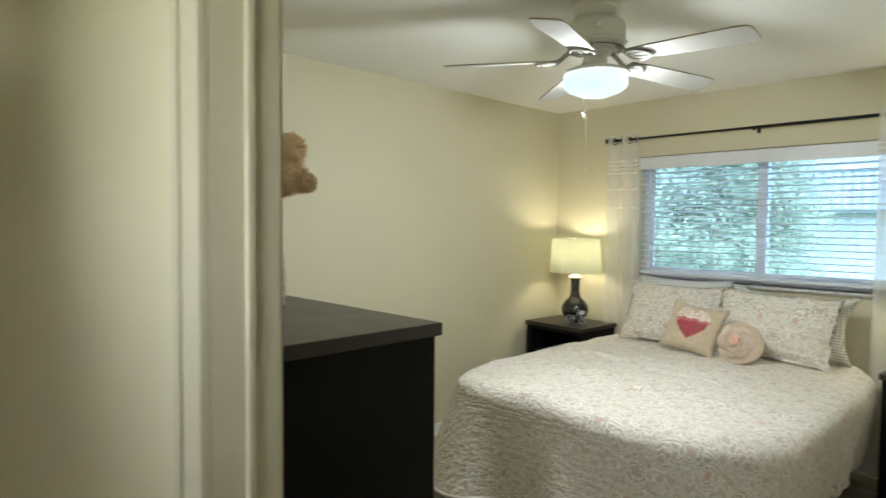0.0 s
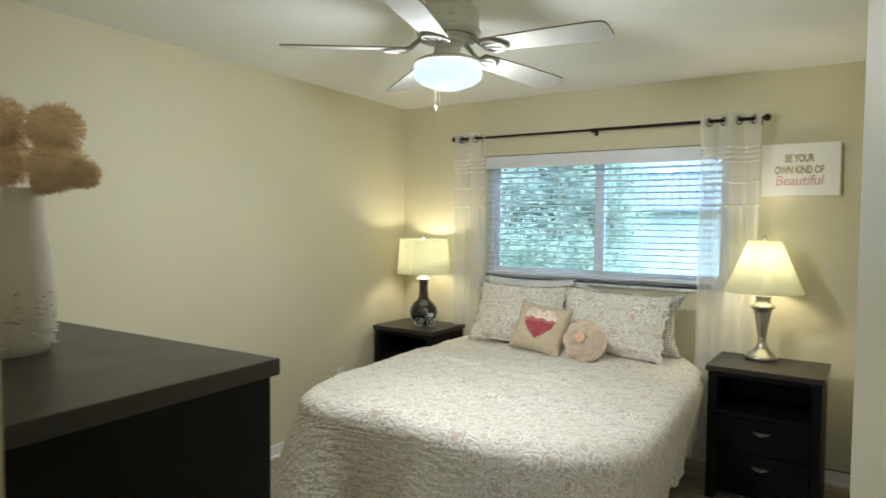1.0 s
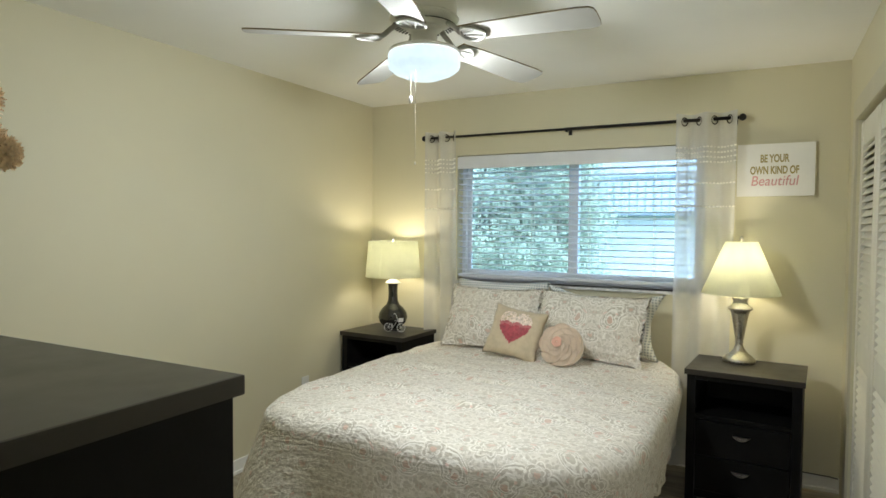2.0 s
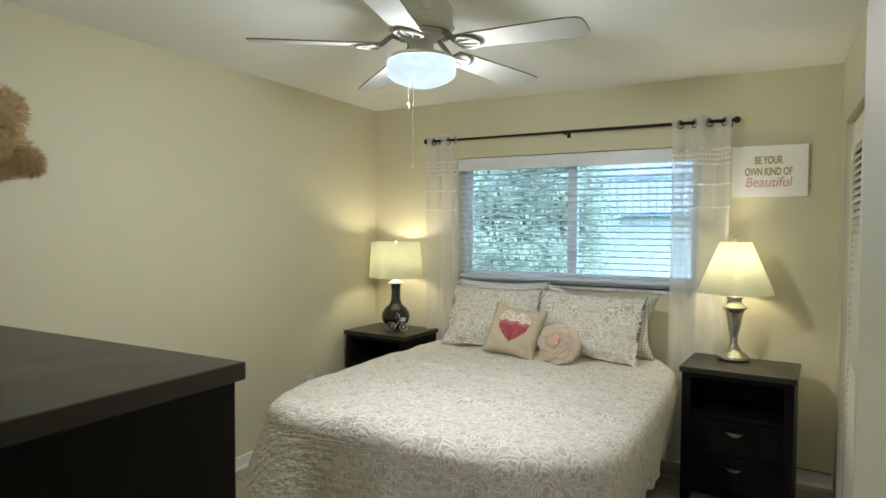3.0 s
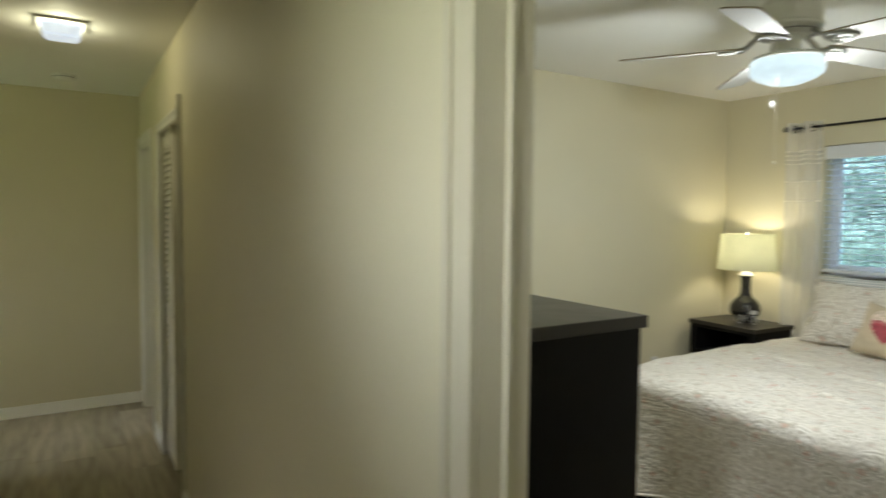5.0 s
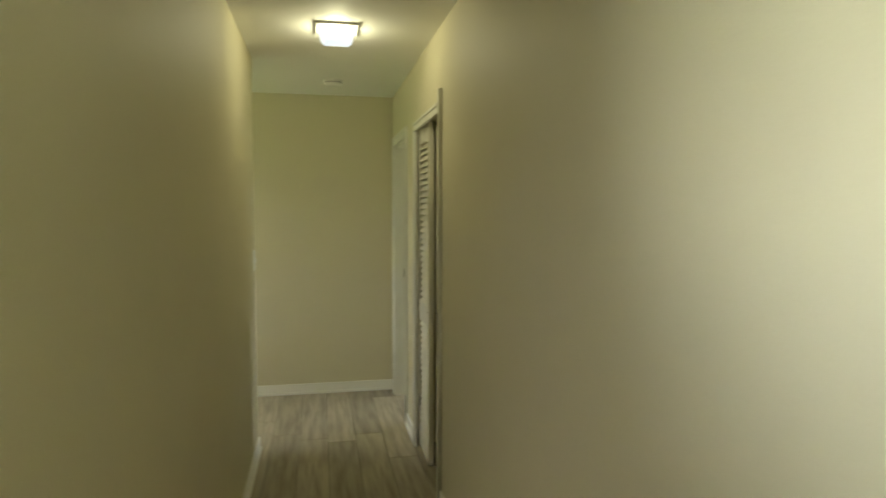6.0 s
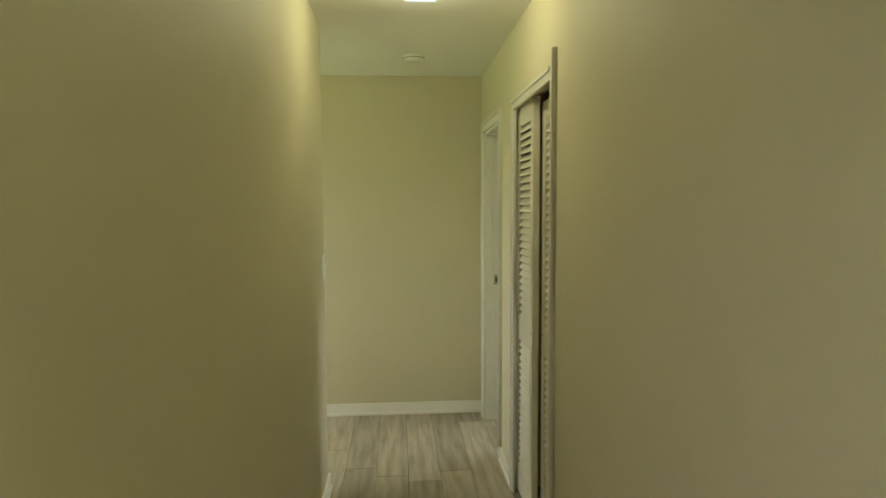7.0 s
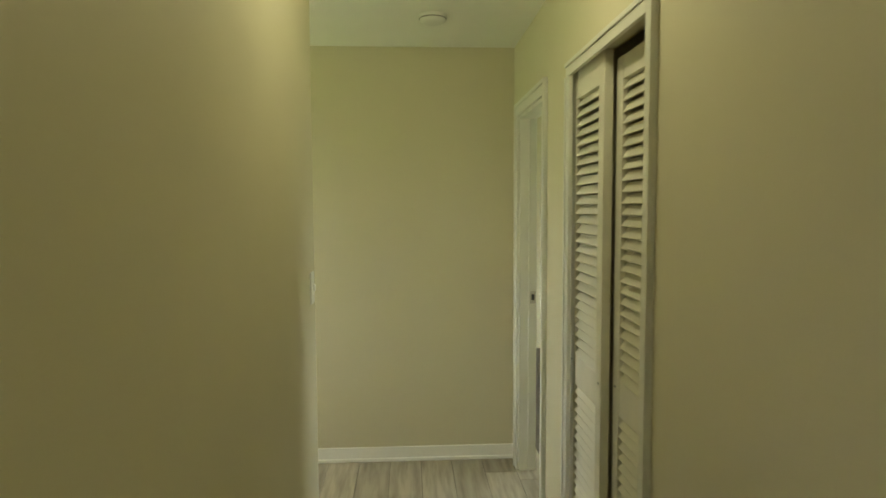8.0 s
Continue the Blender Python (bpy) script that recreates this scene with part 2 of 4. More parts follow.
DOTTED = dotted_material("dotted_pillow_cotton", (0.70, 0.69, 0.64), (0.33, 0.36, 0.36), 60)
LINEN = material("natural_linen", (0.56, 0.46, 0.31), 0.9, spots=0.06, size=30, fine=700, bump=0.35, sheen=0.2)
PEACH = material("peach_felt", (0.93, 0.77, 0.60), 0.95, spots=0.05, size=25, fine=500, bump=0.2, sheen=0.3)
CORAL = material("coral_felt", (0.88, 0.52, 0.38), 0.95, spots=0.05, size=25, fine=500, bump=0.2)
RED = material("red_sequins", (0.42, 0.055, 0.07), 0.4, spots=0.2, size=60, fine=400, bump=0.3)
ROSERED = material("rose_sequins", (0.55, 0.16, 0.16), 0.4, spots=0.2, size=60, fine=400, bump=0.3)
PALEGOLD = material("pale_gold_sequins", (0.92, 0.76, 0.64), 0.4, spots=0.2, size=60, fine=400, bump=0.3)
CANVAS = material("white_canvas", (0.80, 0.78, 0.72), 0.8, spots=0.02, fine=500, bump=0.1)
GOLDINK = material("olive_gold_ink", (0.38, 0.30, 0.10), 0.6, bump=0)
PINKINK = material("dusty_pink_ink", (0.68, 0.34, 0.32), 0.6, bump=0)
VINYL = material("white_window_vinyl", (0.72, 0.73, 0.74), 0.4, spots=0.03, bump=0.02)
SLAT = cloth_through("white_blind_slat", (0.90, 0.92, 0.94), 0.7)
# Grey-blue pane tint puts a dimmer, cooler daylight into the outdoor view
GLASS = glass_material("view_dimming_glass", (0.51, 0.645, 0.785))
CLEAR = glass_material("clear_glass", (0.96, 0.97, 0.96))
MARBLE = material("veined_sill_stone", (0.68, 0.66, 0.62), 0.25, spots=0.2, size=18, fine=40, bump=0.02)
MATTRESS = material("white_mattress_ticking", (0.70, 0.68, 0.64), 0.9, bump=0.1)
FANLIGHT = glowing("lit_fan_glass", (0.70, 0.88, 1.0), 0.066)
FANLIGHT.node_tree.nodes["Principled BSDF"].inputs["Roughness"].default_value = 0.6
HALLLIGHT = glowing("lit_hall_glass", (0.78, 0.88, 1.0), 0.06)
BULB = glowing("warm_bulb", (1.0, 0.84, 0.52), 2.0)
FROST = cloth_through("frosted_vase_glass", (0.84, 0.79, 0.69), 0.40, 0.30)
POMPOM = material("peach_pompom_fluff", (0.97, 0.76, 0.53), 0.95, spots=0.04, size=40, fine=300, bump=0.3, sheen=0.5)
WIRE = material("white_wire_enamel", (0.70, 0.70, 0.68), 0.4, bump=0)
CORD = material("black_cord", (0.015, 0.015, 0.015), 0.5, bump=0)


# ---- building helpers ----
def part(name, bm, mat_used, parent=None, label="", smooth=False):
    me = bpy.data.meshes.new(name)
    bm.to_mesh(me)
    bm.free()
    me.materials.append(mat_used)
    if smooth:
        me.polygons.foreach_set("use_smooth", [True] * len(me.polygons))
    ob = new(name, me)
    if parent:
        ob.parent = parent
    if label:
        ob["label"] = label
    return ob


def thing(name, label, category, place=(0, 0, 0), turn=0, group="", kind=""):
    ob = new(name)
    ob.matrix_basis = pose(*place, 0, 0, turn)
    ob.empty_display_size = 0.1
    return tagged(ob, label, category, group, kind)


def structure(name, bm, mat_used, label, category):
    return tagged(part(name, bm, mat_used), label, category, kind="structure")


def box(x0, x1, y0, y1, z0, z1, bevel=0.0, bm=None, seg=2):
    bm = bm or bmesh.new()
    made = bmesh.ops.create_cube(bm, size=1)["verts"]
    for v in made:
        v.co = Vector((x0 + (v.co.x + 0.5) * (x1 - x0), y0 + (v.co.y + 0.5) * (y1 - y0), z0 + (v.co.z + 0.5) * (z1 - z0)))
    if bevel:
        edges = {e for v in made for e in v.link_edges}
        bmesh.ops.bevel(bm, geom=list(edges), offset=bevel, segments=seg, affect="EDGES", profile=0.7)
    return bm


def boxes(*rows, bevel=0.0):
    bm = bmesh.new()
    for r in rows:
        box(*r, bevel=bevel, bm=bm)
    return bm


def lathe(profile, seg=40, bm=None, at=(0, 0, 0)):
    """A body of revolution round z from (radius, height) pairs."""
    bm = bm or bmesh.new()
    rings = []
    for r, z in profile:
        if r < 1e-5:
            rings.append([bm.verts.new((at[0], at[1], at[2] + z))])
        else:
            rings.append([bm.verts.new((at[0] + r * math.cos(a), at[1] + r * math.sin(a), at[2] + z)) for a in (2 * math.pi * i / seg for i in range(seg))])
    for a, b in zip(rings, rings[1:]):
        for i in range(seg):
            j = (i + 1) % seg
            q = [a[i % len(a)], a[j % len(a)], b[j % len(b)], b[i % len(b)]]
            q = list(dict.fromkeys(q))
            if len(q) > 2:
                bm.faces.new(q)
    return bm


def tube(points, r, seg=8, bm=None):
    """A round bar along points."""
    bm = bm or bmesh.new()
    pts = [Vector(p) for p in points]
    rings = []
    for i, p in enumerate(pts):
        d = (pts[min(i + 1, len(pts) - 1)] - pts[max(i - 1, 0)]).normalized()
        side = d.orthogonal().normalized() if i == 0 else (side - d * side.dot(d)).normalized()
        up = d.cross(side)
        rings.append([bm.verts.new(p + r * (side * math.cos(a) + up * math.sin(a))) for a in (2 * math.pi * k / seg for k in range(seg))])
    for a, b in zip(rings, rings[1:]):
        for k in range(seg):
            bm.faces.new((a[k], a[(k + 1) % seg], b[(k + 1) % seg], b[k]))
    bm.faces.new(rings[0][::-1])
    bm.faces.new(rings[-1])
    return bm


def ball(c, r, bm=None, u=16, v=10, squash=(1, 1, 1)):
    bm = bm or bmesh.new()
    made = bmesh.ops.create_uvsphere(bm, u_segments=u, v_segments=v, radius=r)["verts"]
    for w in made:
        w.co = Vector((w.co.x * squash[0] + c[0], w.co.y * squash[1] + c[1], w.co.z * squash[2] + c[2]))
    return bm


def ring(c, big, small, axis="x", seg=24, tubeseg=8):
    pts = []
    for i in range(seg + 1):
        a = 2 * math.pi * i / seg
        p = {"x": (0, math.cos(a), math.sin(a)), "y": (math.cos(a), 0, math.sin(a)), "z": (math.cos(a), math.sin(a), 0)}[axis]
        pts.append(tuple(c[k] + big * p[k] for k in range(3)))
    return tube(pts, small, tubeseg)


# ---- structure ----
def shell():
    structure("wall_north", boxes((XL - 0.1, WIN[0], YN, YN + 0.16, 0, CEIL), (WIN[1], XR + 0.75, YN, YN + 0.16, 0, CEIL),
        (WIN[0], WIN[1], YN, YN + 0.16, 0, WIN[2]), (WIN[0], WIN[1], YN, YN + 0.16, WIN[3], CEIL)), PAINT, "cream painted bedroom wall with the window in it", "wall")
    structure("wall_west", box(XL - 0.1, XL, YS, YN, 0, CEIL), PAINT, "plain cream painted bedroom wall", "wall")
    h = CEIL + 0.1
    structure("wall_south", boxes((XE, DOOR2[0], YH, YS, 0, h), (DOOR2[1], HCLOSET[0], YH, YS, 0, h), (HCLOSET[1], DOOR[0] - 0.02, YH, YS, 0, h), (DOOR[1] + 0.02, XBACK, YH, YS, 0, h),
        (DOOR2[0], DOOR2[1], YH, YS, DOOR2[2], h), (HCLOSET[0], HCLOSET[1], YH, YS, HCLOSET[2], h), (DOOR[0] - 0.02, DOOR[1] + 0.02, YH, YS, DOOR[2] + 0.02, h)), PAINT,
        "cream painted wall between hallway and bedroom", "wall")
    structure("wall_east", boxes((XR, XR + 0.1, YS, BCLOSET[0], 0, CEIL), (XR, XR + 0.1, BCLOSET[1], YN, 0, CEIL), (XR, XR + 0.1, BCLOSET[0], BCLOSET[1], BCLOSET[2], CEIL)), PAINT,
        "cream painted bedroom wall with louvred closet doors", "wall")
    structure("wall_closet_back", boxes((XR + 0.65, XR + 0.75, YS, YN, 0, CEIL)), PAINT, "plain back wall of the bedroom closet", "wall")
    # Unseen opening and its pane are added to let daylight into the hallway
    structure("wall_hall_left", boxes((LEFT_END, -0.55, HL - 0.1, HL, 0, HCEIL), (1.2, XBACK, HL - 0.1, HL, 0, HCEIL), (-0.55, 1.2, HL - 0.1, HL, 2.25, HCEIL), (-0.55, 1.2, HL - 0.1, HL, 0, 1.56)), PAINT, "cream painted hallway wall ending at an outside corner", "wall")
    structure("added_hall_pane", box(-0.55, 1.2, HL - 0.055, HL - 0.05, 1.56, 2.25), CLEAR, "clear glass in an unseen opening added opposite the bedroom for light", "window").visible_shadow = False
    structure("wall_hall_end", box(XE - 0.1, XE, -2.2, YS, 0, h), PAINT, "plain cream painted wall at the hallway's end", "wall")
    structure("wall_hall_back", box(XBACK, XBACK + 0.1, HL - 0.1, YS, 0, h), PAINT, "plain hallway wall behind the walk", "wall")
    # The far wall's hole is added, unseen, to light the hallway's end wall
    structure("wall_side_passage", boxes((LEFT_END, LEFT_END + 0.1, -2.2, HL - 0.1, 0, HCEIL), (XE - 0.1, -5.1, -2.3, -2.2, 0, HCEIL), (-4.5, LEFT_END + 0.1, -2.3, -2.2, 0, HCEIL), (-5.1, -4.5, -2.3, -2.2, 0, 0.9), (-5.1, -4.5, -2.3, -2.2, 2.1, HCEIL)), PAINT, "plain walls of the side passage with an added unseen daylight opening", "wall")
    structure("wall_linen_closet", boxes((HCLOSET[0] - 0.08, HCLOSET[0], YS, YS + 0.6, 0, h), (HCLOSET[1], HCLOSET[1] + 0.08, YS, YS + 0.6, 0, h), (HCLOSET[0] - 0.08, HCLOSET[1] + 0.08, YS + 0.6, YS + 0.68, 0, h), (HCLOSET[0], HCLOSET[1], YS, YS + 0.6, h - 0.06, h)), PAINT,
        "plain inside of the hallway closet", "wall")
    structure("wall_next_room", boxes((-8.1, -6.6, 3.3, 3.4, 0, h), (-4.6, HCLOSET[0] - 0.08, 3.3, 3.4, 0, h), (-6.6, -4.6, 3.3, 3.4, 0, 0.9), (-6.6, -4.6, 3.3, 3.4, 2.1, h), (-8.1, XE - 0.1, YH, YS, 0, h), (-8.1, -8.0, YS, 3.3, 0, h), (HCLOSET[0] - 0.08, HCLOSET[0], YS + 0.68, 3.4, 0, h)), PAINT, "cream wall of the room beyond the hallway", "wall")
    structure("ceiling_bedroom", box(XL - 0.1, XR + 0.75, YS, YN + 0.16, CEIL, CEIL + 0.1), CEILING, "white painted bedroom ceiling", "ceiling")
    structure("ceiling_hall", boxes((XE - 0.1, XBACK + 0.1, HL - 0.1, YH, HCEIL, HCEIL + 0.12), (XE - 0.1, LEFT_END + 0.1, -2.3, HL - 0.1, HCEIL, HCEIL + 0.12), (-8.1, HCLOSET[0], YS, 3.4, CEIL, CEIL + 0.1)), CEILING, "white painted hallway ceiling", "ceiling")


def baseboards():
    def run(name, rows, label):
        bm = bmesh.new()
        for x0, x1, y0, y1, side in rows:
            box(x0, x1, y0, y1, 0, 0.085, 0.004, bm)
            g = 0.007
            dx, dy = {"-x": (-g, 0), "+x": (g, 0), "-y": (0, -g), "+y": (0, g)}[side]
            box(min(x0, x0 + dx), max(x1, x1 + dx), min(y0, y0 + dy), max(y1, y1 + dy), 0.0, 0.02, 0.004, bm)
        structure(name, bm, BASEWHITE, label, "baseboard")
    t = 0.013
    run("baseboard_north", [(XL, XR, YN - t, YN, "-y")], "white painted wooden baseboard under the window wall")
    run("baseboard_west", [(XL, XL + t, YS, YN - t, "+x")], "white painted wooden baseboard")
    run("baseboard_hall_end", [(XE, XE + t, -2.2, YH, "+x")], "white painted wooden baseboard at the hallway's end")
    run("baseboard_hall_left", [(LEFT_END - t, XBACK, HL, HL + t, "+y"), (LEFT_END - t, LEFT_END, -2.2, HL, "-x")], "white painted wooden baseboard turning the corner")
    run("baseboard_hall_right", [(DOOR2[1] + 0.07, HCLOSET[0] + 0.012, YH - t, YH, "-y"), (HCLOSET[1] + 0.003, DOOR[0] - 0.073, YH - t, YH, "-y")], "white painted wooden baseboard along the hallway")


def casing(name, x0, x1, top, y, out, label, width=0.065, paint=TRIM):
    """Door casing on a wall that runs along x; out is -1 to the hall, 1 to the room."""
    bm = bmesh.new()
    y0, y1 = sorted((y, y + out * 0.014))
    box(x0 - width, x0, y0, y1, 0, top, 0.004, bm)
    box(x1, x1 + width, y0, y1, 0, top, 0.004, bm)
    box(x0 - width, x1 + width, y0, y1, top, top + width, 0.004, bm)
    y2, y3 = sorted((y + out * 0.014, y + out * 0.021))
    box(x0 - width + 0.002, x0 - width + 0.022, y2, y3, 0, top + width - 0.002, 0.003, bm)
    box(x1 + width - 0.022, x1 + width - 0.002, y2, y3, 0, top + width - 0.002, 0.003, bm)
    box(x0 - width + 0.022, x1 + width - 0.022, y2, y3, top + width - 0.022, top + width - 0.002, 0.003, bm)
    return structure(name, bm, paint, label, "trim")


def door_frames():
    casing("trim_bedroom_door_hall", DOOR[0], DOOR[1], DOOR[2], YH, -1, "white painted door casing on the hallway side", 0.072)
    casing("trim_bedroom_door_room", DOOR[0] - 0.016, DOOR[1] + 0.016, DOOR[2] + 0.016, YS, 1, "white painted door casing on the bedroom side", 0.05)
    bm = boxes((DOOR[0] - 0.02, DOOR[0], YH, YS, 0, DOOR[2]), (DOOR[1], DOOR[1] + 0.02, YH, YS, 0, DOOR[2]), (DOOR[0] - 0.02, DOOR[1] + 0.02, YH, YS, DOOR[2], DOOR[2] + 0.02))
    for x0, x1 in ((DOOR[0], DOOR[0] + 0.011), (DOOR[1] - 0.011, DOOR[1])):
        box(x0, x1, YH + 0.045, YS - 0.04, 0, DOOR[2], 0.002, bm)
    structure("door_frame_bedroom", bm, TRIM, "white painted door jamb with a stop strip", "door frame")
    # closet casing that laps over the opening; its near post runs on above the head
    a, b, top, w, bm = HCLOSET[0] + 0.065, HCLOSET[1] - 0.05, 1.988, 0.052, bmesh.new()
    for x0, x1, z1 in ((a - w, a, top), (b, b + w, top + 0.112)):
        box(x0, x1, YH - 0.015, YH, 0, z1, 0.004, bm)
        edge = x0 if x1 == a else x1 - 0.016
        box(edge, edge + 0.016, YH - 0.021, YH - 0.015, 0, z1 - 0.002, 0.003, bm)
    box(a - w, b, YH - 0.015, YH, top, top + w, 0.004, bm)
    box(a - w + 0.002, b, YH - 0.021, YH - 0.015, top + w - 0.018, top + w - 0.002, 0.003, bm)
    structure("trim_linen_closet", bm, HALLTRIM, "white painted casing of the hallway closet", "trim")
    structure("closet_track", box(HCLOSET[0], HCLOSET[1], YH + 0.004, YH + 0.05, HCLOSET[2] - 0.025, HCLOSET[2]), TRIM, "white painted sliding door track", "track")
    casing("trim_next_door", DOOR2[0], DOOR2[1], DOOR2[2], YH, -1, "white painted casing of the next doorway", 0.068, HALLTRIM)
    bm = boxes((DOOR2[0], DOOR2[0] + 0.018, YH, YS, 0, DOOR2[2]), (DOOR2[1] - 0.018, DOOR2[1], YH, YS, 0, DOOR2[2]), (DOOR2[0] + 0.018, DOOR2[1] - 0.018, YH, YS, DOOR2[2] - 0.018, DOOR2[2]),
        (DOOR2[0] + 0.018, DOOR2[0] + 0.03, YH + 0.05, YS - 0.04, 0, DOOR2[2] - 0.018))
    frame2 = structure("door_frame_next", bm, HALLTRIM, "white painted jamb of the next doorway", "door frame")
    part("strike_plate", box(DOOR2[0] + 0.018, DOOR2[0] + 0.0205, YS - 0.036, YS - 0.004, 0.96, 1.03, 0.001), NICKEL, frame2, "small nickel strike plate")
    part("latch_hole", box(DOOR2[0] + 0.0205, DOOR2[0] + 0.0212, YS - 0.028, YS - 0.012, 0.978, 1.012), CORD, frame2, "dark latch hole in the plate")
    # casing of the bedroom closet, on the wall that runs along y
    bm, w = bmesh.new(), 0.10
    a, b, top = BCLOSET
    box(XR - 0.014, XR, a - w, a, 0, top, 0.004, bm)
    box(XR - 0.014, XR, b, b + w, 0, top, 0.004, bm)
    box(XR - 0.014, XR, a - w, b + w, top, top + w, 0.004, bm)
    structure("trim_bedroom_closet", bm, TRIM, "white painted casing of the bedroom closet", "trim")


def open_door():
    d = thing("door_1", "white painted slab door standing open into the bedroom", "door", (0.195, 0.822, 0.01), 99.5)
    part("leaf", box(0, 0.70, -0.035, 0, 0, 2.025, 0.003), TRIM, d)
    knob = part("knob", lathe([(0, 0), (0.028, 0), (0.028, 0.008), (0.011, 0.012), (0.011, 0.035), (0.024, 0.045), (0.027, 0.058), (0.02, 0.07), (0, 0.073)], 24), NICKEL, d, "nickel door knob", True)
    knob.matrix_basis = pose(0.64, 0, 0.96, -90, 0, 0)
    for z in (0.2, 1.0, 1.8):
        part("hinge", lathe([(0, 0), (0.006, 0), (0.006, 0.09), (0, 0.09)], 12, at=(-0.006, -0.041, z)), NICKEL, d, "nickel hinge barrel")


def louvre_leaf(name, width, height, label, group, place, turn, thick=0.03, st=0.055, rail=None, head=0.12):
    """A louvred leaf along +x from its foot, with two louvred panels and a middle rail between the heights given."""
    d = thing(name, label, "closet door", place, turn, group)
    lo_rail, hi_rail = rail or (height * 0.44 - 0.06, height * 0.44 + 0.06)
    part("stile", box(0, st, 0, thick, 0, height, 0.003), LOUVRE, d)
    part("stile", box(width - st, width, 0, thick, 0, height, 0.003), LOUVRE, d)
    for z0, z1 in ((0, 0.14), (lo_rail, hi_rail), (height - head, height)):
        part("rail", box(st, width - st, 0.003, thick - 0.003, z0, z1, 0.002), LOUVRE, d)
    bm = box(0, width - 2 * st, -0.003, 0.003, -0.020, 0.020, 0.002, seg=1)
    me = bpy.data.meshes.new("slat")
    bm.to_mesh(me)
    bm.free()
    me.materials.append(LOUVRE)
    for z0, z1 in ((0.14, lo_rail), (hi_rail, height - head)):
        count = int((z1 - z0) / 0.035)
        for i in range(count):
            s = new("slat", me)
            s.parent = d
            s.matrix_basis = pose(st, thick / 2, z0 + (i + 0.5) * (z1 - z0) / count, -35, 0, 0)
    return d


def closets():
    for w, x, y, high, track in ((0.385, HCLOSET[0] + 0.002, YH + 0.016, 1.992, "front"), (0.475, HCLOSET[1] - 0.477, YH + 0.060, 1.962, "rear")):
        d = louvre_leaf("louvre_door", w, high, "cream painted louvred sliding closet door in the %s track" % track, "hallway closet doors", (x, y, 0.012), 0, rail=(0.81, 0.925), head=high - 1.89)
        for u in (0.024, w - 0.024):
            part("screw_cap", lathe([(0, 0), (0.004, 0), (0.0035, 0.002), (0, 0.003)], 10), BRONZE, d, "small dark screw head").matrix_basis = pose(u, 0, 0.90, 90, 0, 0)
    a, b, _ = BCLOSET
    n = 4
    lw = (b - a) / n - 0.004
    for i in range(n):
        louvre_leaf("louvre_door", lw, 2.02, "white louvred folding closet door beside the nightstand wall", "bedroom closet doors", (XR + 0.012, b - 0.002 - i * (lw + 0.004), 0.012), -90, st=0.075)


def window():
    x0, x1, z0, z1 = WIN
    y = YN + 0.09
    w = thing("window_1", "white vinyl sliding window with two panes", "window", ((x0 + x1) / 2, y, z0), kind="structure")
    def local(bx):
        c = ((x0 + x1) / 2, y, z0)
        return (bx[0] - c[0], bx[1] - c[0], bx[2] - c[1], bx[3] - c[1], bx[4] - c[2], bx[5] - c[2])
    f = 0.03
    xm = -1.278
    bm = bmesh.new()
    for r in ((x0, x1, y - 0.01, y + 0.06, z0, z0 + 0.02 + f), (x0, x1, y, y + 0.06, z1 - f, z1), (x0, x0 + f, y, y + 0.06, z0 + 0.02 + f, z1 - f), (x1 - f, x1, y, y + 0.06, z0 + 0.02 + f, z1 - f)):
        box(*local(r), bevel=0.003, bm=bm)
    part("window_frame", bm, VINYL, w)
    for a, b, yy in ((x0 + f, xm + 0.033, y + 0.03), (xm - 0.033, x1 - f, y + 0.002)):
        bm = bmesh.new()
        s = 0.03
        sl, sr = (s, 0.066) if yy > y + 0.01 else (0.066, s)
        lo, hi = z0 + 0.02 + f, z1 - f
        for r in ((a, b, yy, yy + 0.024, lo, lo + s), (a, b, yy, yy + 0.024, hi - s, hi), (a, a + sl, yy, yy + 0.024, lo + s, hi - s), (b - sr, b, yy, yy + 0.024, lo + s, hi - s)):
            box(*local(r), bevel=0.002, bm=bm)
        sash = part("sash", bm, VINYL, w)
        g = part("pane", box(*local((a + sl, b - sr, yy + 0.010, yy + 0.014, lo + s, hi - s))), GLASS, sash, "window glass tinted to dim and cool the outdoor view")
        g.visible_shadow = False
    sill = part("window_sill", box(*local((x0 - 0.03, x1 + 0.03, YN - 0.03, YN + 0.09, z0 - 0.02, z0)), bevel=0.004), MARBLE, w, "veined pale stone sill")
    # slatted blind
    b = thing("window_blind", "white slatted horizontal blind, lowered with open slats", "blind", ((x0 + x1) / 2, YN + 0.035, z0))
    half = (x1 - x0) / 2 - 0.008
    part("valance", box(-half - 0.004, half + 0.004, -0.045, -0.033, z1 - z0 - 0.098, z1 - z0 - 0.010, 0.003), VINYL, b, "white blind valance board")
    part("headrail", box(-half, half, -0.028, 0.028, z1 - z0 - 0.05, z1 - z0 - 0.004, 0.002), VINYL, b)
    part("bottom_rail", box(-half, half, -0.026, 0.026, 0.030, 0.052, 0.004), VINYL, b)
    bm = box(-half, half, -0.025, 0.025, -0.0015, 0.0015)
    me = bpy.data.meshes.new("slat")
    bm.to_mesh(me)
    bm.free()
    me.materials.append(SLAT)
    n, lo, hi = 19, 0.080, z1 - z0 - 0.085
    for i in range(n):
        s = new("slat", me)
        s.parent = b
        s.matrix_basis = pose(0, 0, lo + (hi - lo) * i / (n - 1), random.uniform(-1, 1) - 9, random.uniform(-0.08, 0.08), 0)
    for x in (-0.68, -0.27, 0.13, 0.55):
        part("ladder_cord", tube([(x, -0.027, 0.05), (x, -0.027, hi + 0.03)], 0.0012, 5), CANVAS, b)
